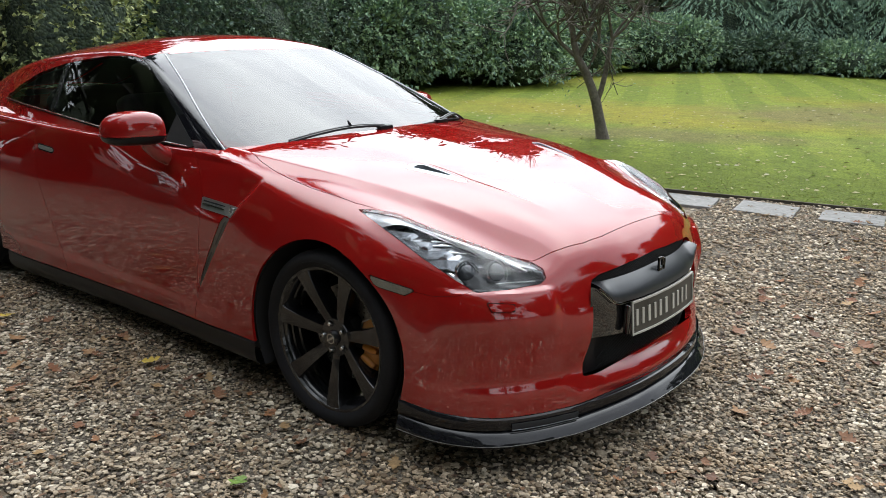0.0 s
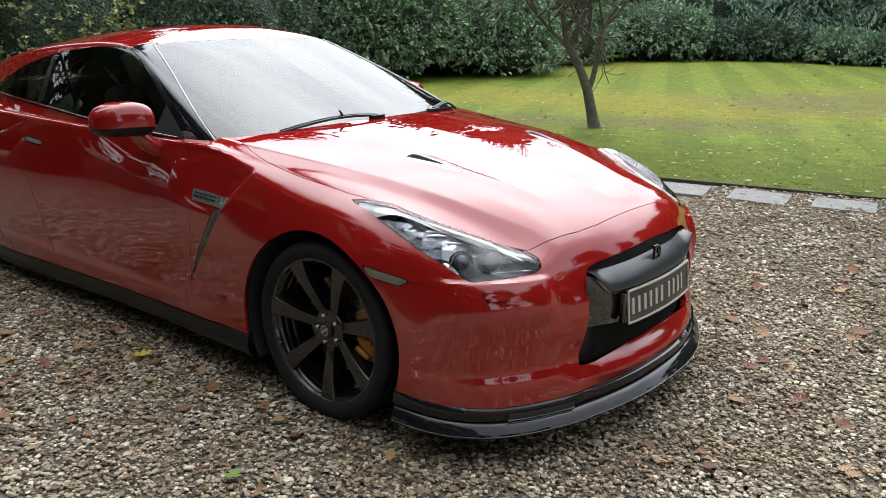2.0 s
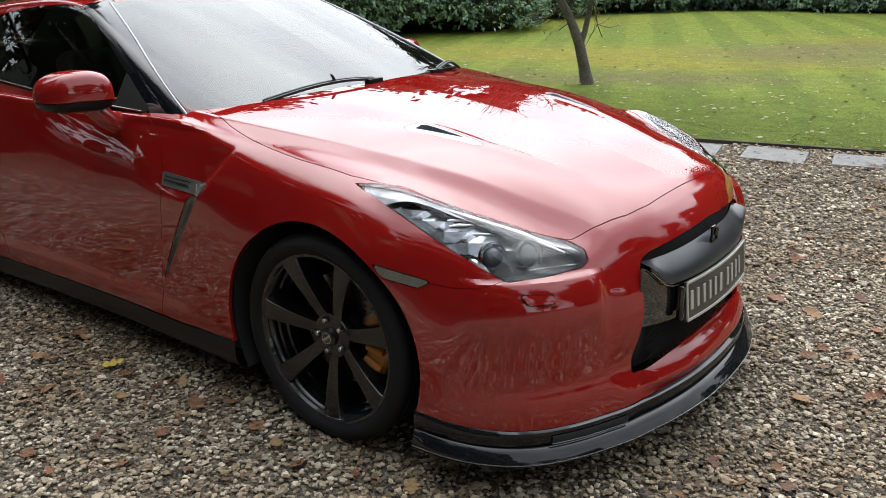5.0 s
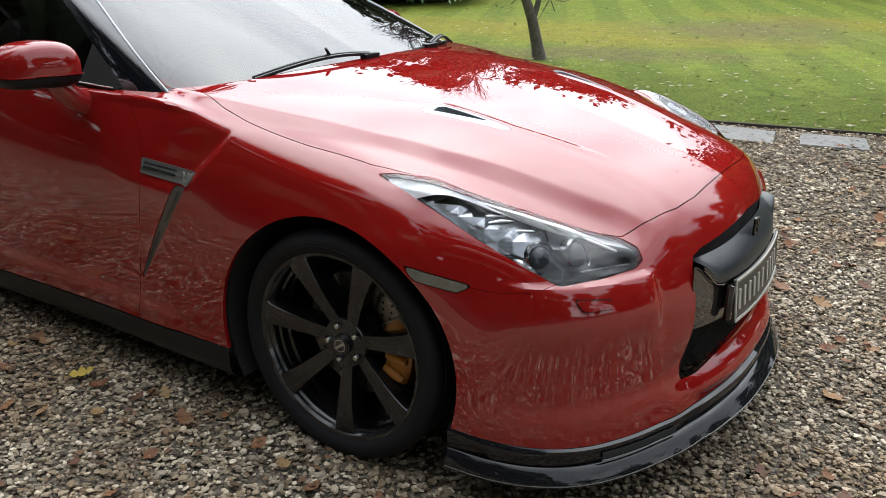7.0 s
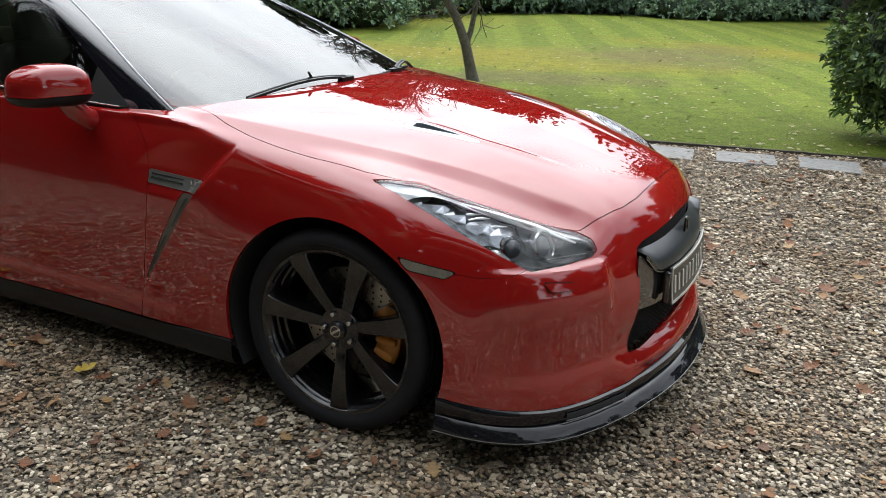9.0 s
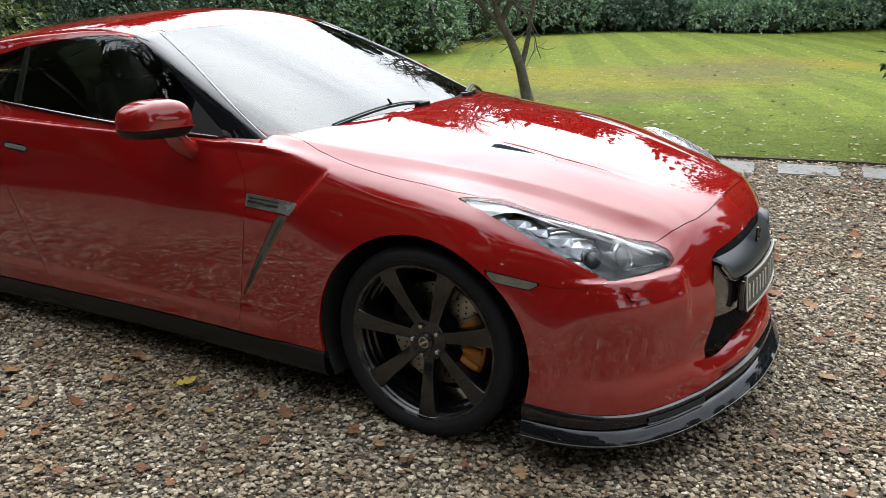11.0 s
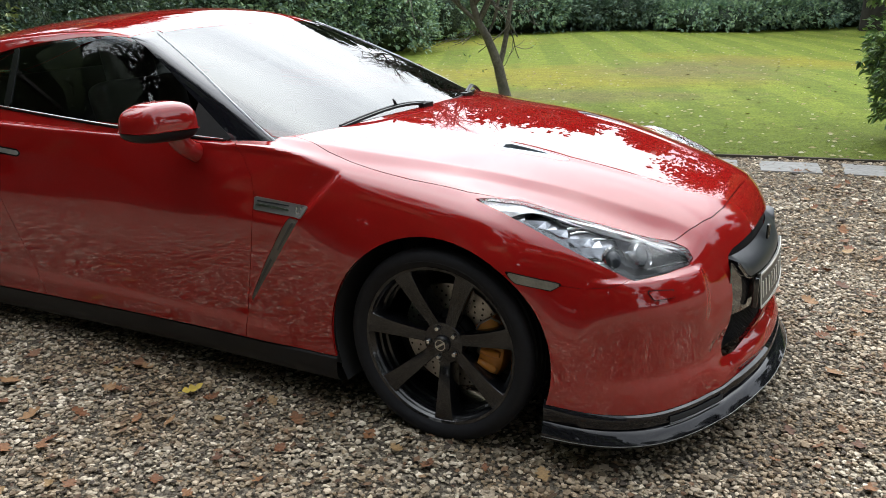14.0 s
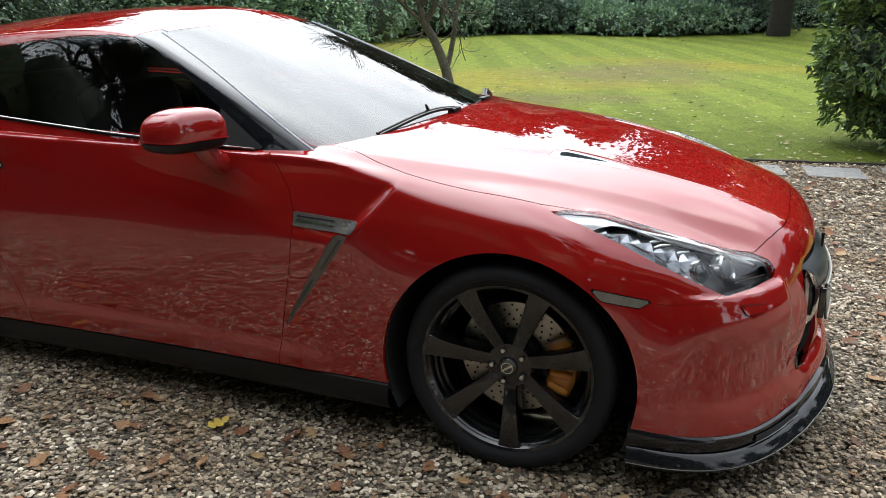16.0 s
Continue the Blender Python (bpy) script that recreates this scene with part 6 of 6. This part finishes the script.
def conifer(base, radius, height, fronds, mat, label):
    """An evergreen of arching fronds that droop, each fringed with small sprays."""
    bush = tagged(new("conifer_bush"), label, "bush")
    put("trunk", mesh_from("trunk", *tube([(*base, -0.1), (*base, height * 0.95)], (0.12, 0.03), 8), DARK_BARK), bush)
    k = rng.uniform(0.02, 1.0, fronds) ** 1.2
    a = rng.uniform(0, 2 * np.pi, fronds)
    reach = radius * (1.12 - 0.85 * k) * rng.uniform(0.75, 1.15, fronds)
    out = np.stack([np.cos(a), np.sin(a), np.zeros(fronds)], 1)
    root = np.stack([base[0] + 0 * k, base[1] + 0 * k, 0.35 + height * k * 0.95], 1)
    per = 48
    t = np.linspace(0.25, 1.0, per)[None] + rng.uniform(-0.012, 0.012, (fronds, per))
    sag = (rng.uniform(0.30, 0.62, fronds) * reach)[:, None]
    p = root[:, None] + out[:, None] * (reach[:, None] * t)[..., None]
    p[..., 2] += sag * (0.55 * t - 1.35 * t**2.2)
    p[..., 2] = np.maximum(p[..., 2], 0.05)
    side = np.stack([-out[:, 1], out[:, 0], np.zeros(fronds)], 1)[:, None] * np.where(np.arange(per) % 2, 1, -1)[None, :, None]
    way = out[:, None] * 0.75 + side * 0.85 + np.array((0, 0, -0.45))
    p = p + side * rng.uniform(0, 0.10, (fronds, per, 1))
    v, f = leaves_at(p.reshape(-1, 3), way.reshape(-1, 3), 0.19, 0.022, droop=0.25, spread=0.22)
    # a dark core added for the shade within the fronds
    put("leafy_mound", mesh_from("leafy_mound", *lumpy((*base, height * 0.42), (radius * 0.50, radius * 0.50, height * 0.48)), LEAF_SHADE), bush)
    put("foliage", big_mesh("foliage", v, f, mat, False), bush)
    return bush


def limb(start, way, length, radius, bend=0.25, steps=6, lift=0.0):
    """The points and radii of one uneven branch."""
    p, d = [np.array(start, float)], np.array(way, float)
    d /= np.linalg.norm(d)
    for _ in range(steps):
        d = d + rng.normal(0, bend, 3) / steps**0.5 + np.array((0, 0, lift)) / steps
        d /= np.linalg.norm(d)
        p.append(p[-1] + d * length / steps)
    return np.array(p), radius * np.linspace(1, 0.55, steps + 1), d


def tree(name, base, height, trunk_r, crown, leaf_n, leaf_len, mat, label, bark=DARK_BARK, clump=60, low=0.3, core=None):
    """A trunk with limbs and a crown of leafy clumps with gaps."""
    t = tagged(new(name), label, "tree")
    meshes = []
    p, r, d = limb((*base, -0.1), (rng.normal(0, 0.05), rng.normal(0, 0.05), 1), height * 0.85, trunk_r, 0.12, 9)
    meshes.append(tube(p, r, 10))
    pts, ways, mounds = [], [], []
    clumps = max(6, leaf_n // clump)
    for i in range(clumps):
        k = rng.uniform(low, 1.0)
        at = p[min(int(k * 9), 8)] + (p[min(int(k * 9) + 1, 9)] - p[min(int(k * 9), 8)]) * (k * 9 % 1)
        a = rng.uniform(0, 2 * np.pi)
        reach = crown * (1.15 - 0.75 * k) * rng.uniform(0.35, 1.0)
        q, rr, dd = limb(at, (math.cos(a), math.sin(a), rng.uniform(-0.1, 0.55)), reach, trunk_r * 0.22, 0.3, 4)
        meshes.append(tube(q, rr, 3))
        m = clump
        c = q[rng.integers(2, 5, m)] + rng.normal(0, 1, (m, 3)) * np.array((0.42, 0.42, 0.26)) * max(0.5, crown * 0.30)
        pts.append(c)
        ways.append(rng.normal(0, 1, (m, 3)) * 0.6 + np.array((math.cos(a), math.sin(a), 0)))
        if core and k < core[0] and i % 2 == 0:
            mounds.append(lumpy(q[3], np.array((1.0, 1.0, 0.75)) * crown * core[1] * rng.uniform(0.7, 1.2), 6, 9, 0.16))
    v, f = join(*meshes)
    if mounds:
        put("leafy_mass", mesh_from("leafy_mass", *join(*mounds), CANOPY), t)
    put("trunk", mesh_from("trunk", v, f, bark), t)
    v, f = leaves_at(np.concatenate(pts), np.concatenate(ways), leaf_len, leaf_len * 0.34, droop=0.3, spread=0.6)
    put("crown", big_mesh("crown", v, f, mat, False), t)
    return t


# shrubs along the far side of the lawn and behind the car
HEDGE = [((-10.8, -0.2), 2.0, 3.0), ((-11.2, 2.6), 2.1, 3.1), ((-11.4, 5.4), 2.1, 3.2), ((-11.8, 8.2), 2.2, 3.0), ((-11.6, 10.9), 2.0, 2.7), ((-10.9, 13.2), 1.9, 2.2), ((-11.3, 16.0), 2.1, 2.5), ((-11.1, 19.0), 1.9, 2.6), ((-9.6, 21.8), 1.8, 1.7), ((-7.6, 23.9), 1.7, 1.2), ((-5.4, 25.2), 1.6, 1.0), ((-3.2, 26.4), 1.6, 1.05), ((-1.6, 28.4), 1.7, 1.2), ((2.6, 31.0), 2.0, 1.4), ((5.6, 30.6), 2.2, 1.6), ((9.0, 30.2), 2.4, 2.0)]
for i, ((x, y), r, h) in enumerate(HEDGE):
    lumps = [((x + rng.normal(0, r * 0.45), y + rng.normal(0, r * 0.35), h * rng.uniform(0.22, 0.5)), (r * rng.uniform(0.45, 0.75), r * rng.uniform(0.45, 0.7), h * rng.uniform(0.38, 0.55))) for _ in range(6)]
    lumps.append(((x, y, h * 0.4), (r * 0.9, r * 0.8, h * 0.55)))
    shrub("rhododendron", lumps, 780 if i < 6 else 400 if i < 9 else 300, (0.095 if i < 4 else 0.11) if i < 6 else 0.135, (0.030 if i < 4 else 0.034) if i < 6 else 0.036, OLIVE if i < 2 else DEEP if i in (2, 3, 9, 12) else SHRUB, "dense dark green rhododendron bush edging the lawn", "bush", 6, 0.6, 0.70)
for (x, y), r, h in (((-9.2, 24.8), 2.2, 4.6), ((-4.4, 27.6), 1.9, 5.2), ((-6.9, 26.6), 2.0, 5.4), ((-1.9, 29.6), 2.1, 5.6), ((-13.0, 18.0), 2.4, 5.0), ((-13.3, 13.6), 2.2, 5.2), ((-14.5, 9.0), 2.6, 5.4), ((-14.2, 4.0), 2.4, 5.6), ((-14.0, -0.5), 2.4, 5.6), ((3.6, 33.0), 2.4, 5.6)):
    conifer((x, y), r * 1.15, h, 380 if y > 15 else 130, FEATHER if x == -14.5 else CONIFER, "dark drooping conifer behind the lawn's shrubs")

# laurel beside the drive
lumps = [((2.15, 6.15, 0.95), (0.66, 0.62, 0.66)), ((1.95, 5.95, 1.65), (0.52, 0.50, 0.55)), ((2.6, 6.5, 1.5), (0.80, 0.75, 0.8)), ((2.35, 6.1, 2.25), (0.60, 0.55, 0.5)), ((2.75, 5.95, 0.75), (0.62, 0.45, 0.5)), ((3.3, 6.6, 1.2), (0.8, 0.7, 0.9)), ((2.0, 6.3, 0.45), (0.40, 0.45, 0.40)), ((3.0, 6.3, 2.3), (0.8, 0.7, 0.6))]
lumps = [((x - 0.5, y - 0.3, z), r) for (x, y, z), r in lumps] + [((1.72, 5.72, 0.30), (0.33, 0.30, 0.32)), ((2.15, 5.62, 0.30), (0.48, 0.34, 0.34)), ((1.48, 5.90, 0.62), (0.28, 0.30, 0.34)), ((2.7, 5.8, 0.35), (0.5, 0.4, 0.4))]
shrub("laurel_bush", lumps, 470, 0.088, 0.0205, LAUREL, "glossy dark evergreen bush beside the gravel drive", "bush", 8, 0.75, 0.62)

# the bare garden tree
rng = np.random.default_rng(21)
garden_tree = tagged(new("garden_tree"), "small bare forked tree on the lawn", "tree")
TREE_BASE, TREE_SIDE = np.array((-3.25, 6.93, 0.0)), np.array((0.79, 0.61, 0.0))


def on_tree(pairs, depth=0.0):
    return np.array([TREE_BASE + TREE_SIDE * a + np.array((-0.61, 0.79, 0)) * depth * k + (0, 0, h) for k, (a, h) in enumerate(pairs)])


trunk = tube(on_tree(((0.015, -0.06), (0.01, 0.05), (-0.03, 0.22), (-0.10, 0.50), (-0.17, 0.68), (-0.25, 0.86), (-0.37, 1.05), (-0.43, 1.25), (-0.47, 1.50))), (0.125, 0.086, 0.072, 0.065, 0.058, 0.054, 0.048, 0.041, 0.034), 12)
put("trunk", mesh_from("trunk", *trunk, BARK), garden_tree, "leaning grey-brown trunk")
tips = []


def grow(into, start, way, length, radius, depth):
    p, r, d = limb(start, way, length, radius, 0.34, 5, 0.45)
    into.append(tube(p, r, 6 if radius > 0.012 else 4))
    tips.append(p[-1])
    if depth:
        for k in rng.uniform(0.3, 1.0, 4 if depth > 1 else 5):
            grow(into, p[int(k * 5)], d + rng.normal(0, 0.60, 3), length * rng.uniform(0.5, 0.75), radius * 0.58, depth - 1)


fork = on_tree(((-0.085, 0.50), (-0.04, 0.66), (0.0, 0.86), (0.03, 1.10), (0.06, 1.30)))
limbs = [([tube(fork, (0.038, 0.036, 0.033, 0.030, 0.026), 8)], fork[-1], ((0.3, 0.1, 1.0), (0.9, 0.2, 0.8), (-0.3, -0.4, 0.9)), 1.0, 0.020, 2)]
top = on_tree(((-0.25, 0.86), (-0.37, 1.05), (-0.43, 1.25), (-0.47, 1.50)))
for at, way, length, radius in ((1, (0.5, 0.3, 1.0), 1.5, 0.036), (1, (-0.9, -0.4, 0.7), 1.4, 0.030), (2, (0.2, 0.7, 1.0), 1.5, 0.034), (2, (-0.7, 0.5, 0.8), 1.4, 0.028), (2, (0.8, -0.1, 0.7), 1.5, 0.030), (3, (-0.3, -0.2, 1.0), 1.5, 0.034), (3, (0.3, -0.5, 1.0), 1.4, 0.030), (0, (0.6, 0.5, 0.9), 1.2, 0.024)):
    limbs.append(([], top[at], (way,), length, radius, 3))
for into, start, ways, length, radius, depth in limbs:
    for way in ways:
        grow(into, start, way, length, radius, depth)
    put("branch", mesh_from("branch", *join(*into), BARK), garden_tree)
t = np.array(tips)
pick = rng.integers(0, len(t), 900)
v, f = leaves_at(t[pick] + rng.normal(0, 0.10, (900, 3)), rng.normal(0, 1, (900, 3)), 0.05, 0.013)
put("foliage", big_mesh("foliage", v, f, SHRUB, False), garden_tree, "few small remaining leaves")

# tall trees all round
tree("tall_tree", (0.35, 26.3), 12.5, 0.36, 4.6, 6500, 0.32, CANOPY, "tall dark-trunked tree at the far end of the lawn", low=0.35)
for x, y, h, c in ((-16.0, 26.5, 14.0, 3.2), (-12.0, 30.0, 11.5, 3.8), (-8.0, 31.0, 11.5, 3.8), (-4.0, 32.0, 11.0, 3.8), (-17.5, 14, 12.0, 4.0), (-18, 21, 11.0, 3.8), (-18, 6, 11, 3.8), (5.0, 33, 14, 4.4), (10, 32, 16, 4.6), (14, 26, 14, 4.4), (16, 18, 11, 4.0), (17, 10, 11, 4.0), (18, 2, 11, 4.0)):
    tree("tall_tree", (x, y), h, 0.2, c, 3600, 0.52, CANOPY, "tall leafy woodland tree round the garden", low=0.05, core=(0.86, 0.24))
for x, y, h, c in ((-16, -2, 12, 4.2), (-14, -8, 12, 4.6), (-9.5, -11.5, 12, 4.6), (-4.5, -13, 11, 4.4), (0.5, -13.5, 10, 4.2), (5.5, -13, 10, 4.2), (11, -11, 10, 4.2), (16, -6, 11, 4.2), (-12, -14, 13, 5.0), (-20, -7, 13, 5.0)):
    tree("tall_tree", (x, y), h, 0.22, c, 2400, 0.40, CANOPY, "tall leafy woodland tree round the garden", low=0.10, core=(0.8, 0.24))
for x, y, h, c in ((-2.4, -9.3, 14.5, 4.4), (2.2, -9.4, 14.5, 4.4), (6.6, -9.0, 13.5, 4.4)):
    tree("broad_tree", (x, y), h, 0.26, c, 17000, 0.085, CANOPY, "broad leafy tree beside the drive", low=0.10, clump=130, core=(0.72, 0.20))
tree("broad_tree", (-14.6, 4.9), 18.5, 0.26, 3.2, 9000, 0.11, CANOPY, "tall leafy tree behind the shrubs", low=0.3, clump=90, core=(0.75, 0.16))
tree("broad_tree", (-6.3, -6.0), 13.5, 0.3, 4.8, 26000, 0.075, CANOPY, "broad leafy tree beside the drive", low=0.15, clump=150, core=(0.55, 0.15))
for x, y, h, c in ((-8.8, -4.6, 12.5, 4.2), (-11.5, -1.2, 12.5, 4.2)):
    tree("broad_tree", (x, y), h, 0.26, c, 9000, 0.085, CANOPY, "broad leafy tree beside the drive", low=0.12, clump=90, core=(0.30, 0.15))
for x in np.arange(-15, 17, 3.2):
    y = -10.8 + rng.normal(0, 0.4)
    lumps = [((x + rng.normal(0, 0.8), y + rng.normal(0, 0.5), rng.uniform(0.6, 1.6)), (1.5, 1.0, rng.uniform(0.9, 1.4))) for _ in range(4)]
    shrub("boundary_bush", lumps, 90, 0.23, 0.052, SHRUB, "dark evergreen bush at the edge of the drive", "bush", 6)
# the wood's edge behind the garden
for x, y in ((-21, 2), (-21, 7), (-21, 12), (-21.5, 17), (-21.5, 22), (-20, 27), (-17, 32), (-12, 34.5), (-7, 35.5), (-2, 36), (3, 37), (8, 37), (13, 35), (18, 30), (20, 24), (21, 17), (22, 9), (22, 1)):
    lumps = [((x + rng.normal(0, 1.2), y + rng.normal(0, 1.2), z), (rng.uniform(2.4, 3.2), rng.uniform(2.4, 3.2), rng.uniform(2.0, 2.8))) for z in (1.5, 3.4, 5.2)]
    shrub("wood_edge", lumps, 150, 0.42, 0.11, CANOPY, "dense dark woodland edge behind the garden", "bush", 5, 0.7, 0.86)
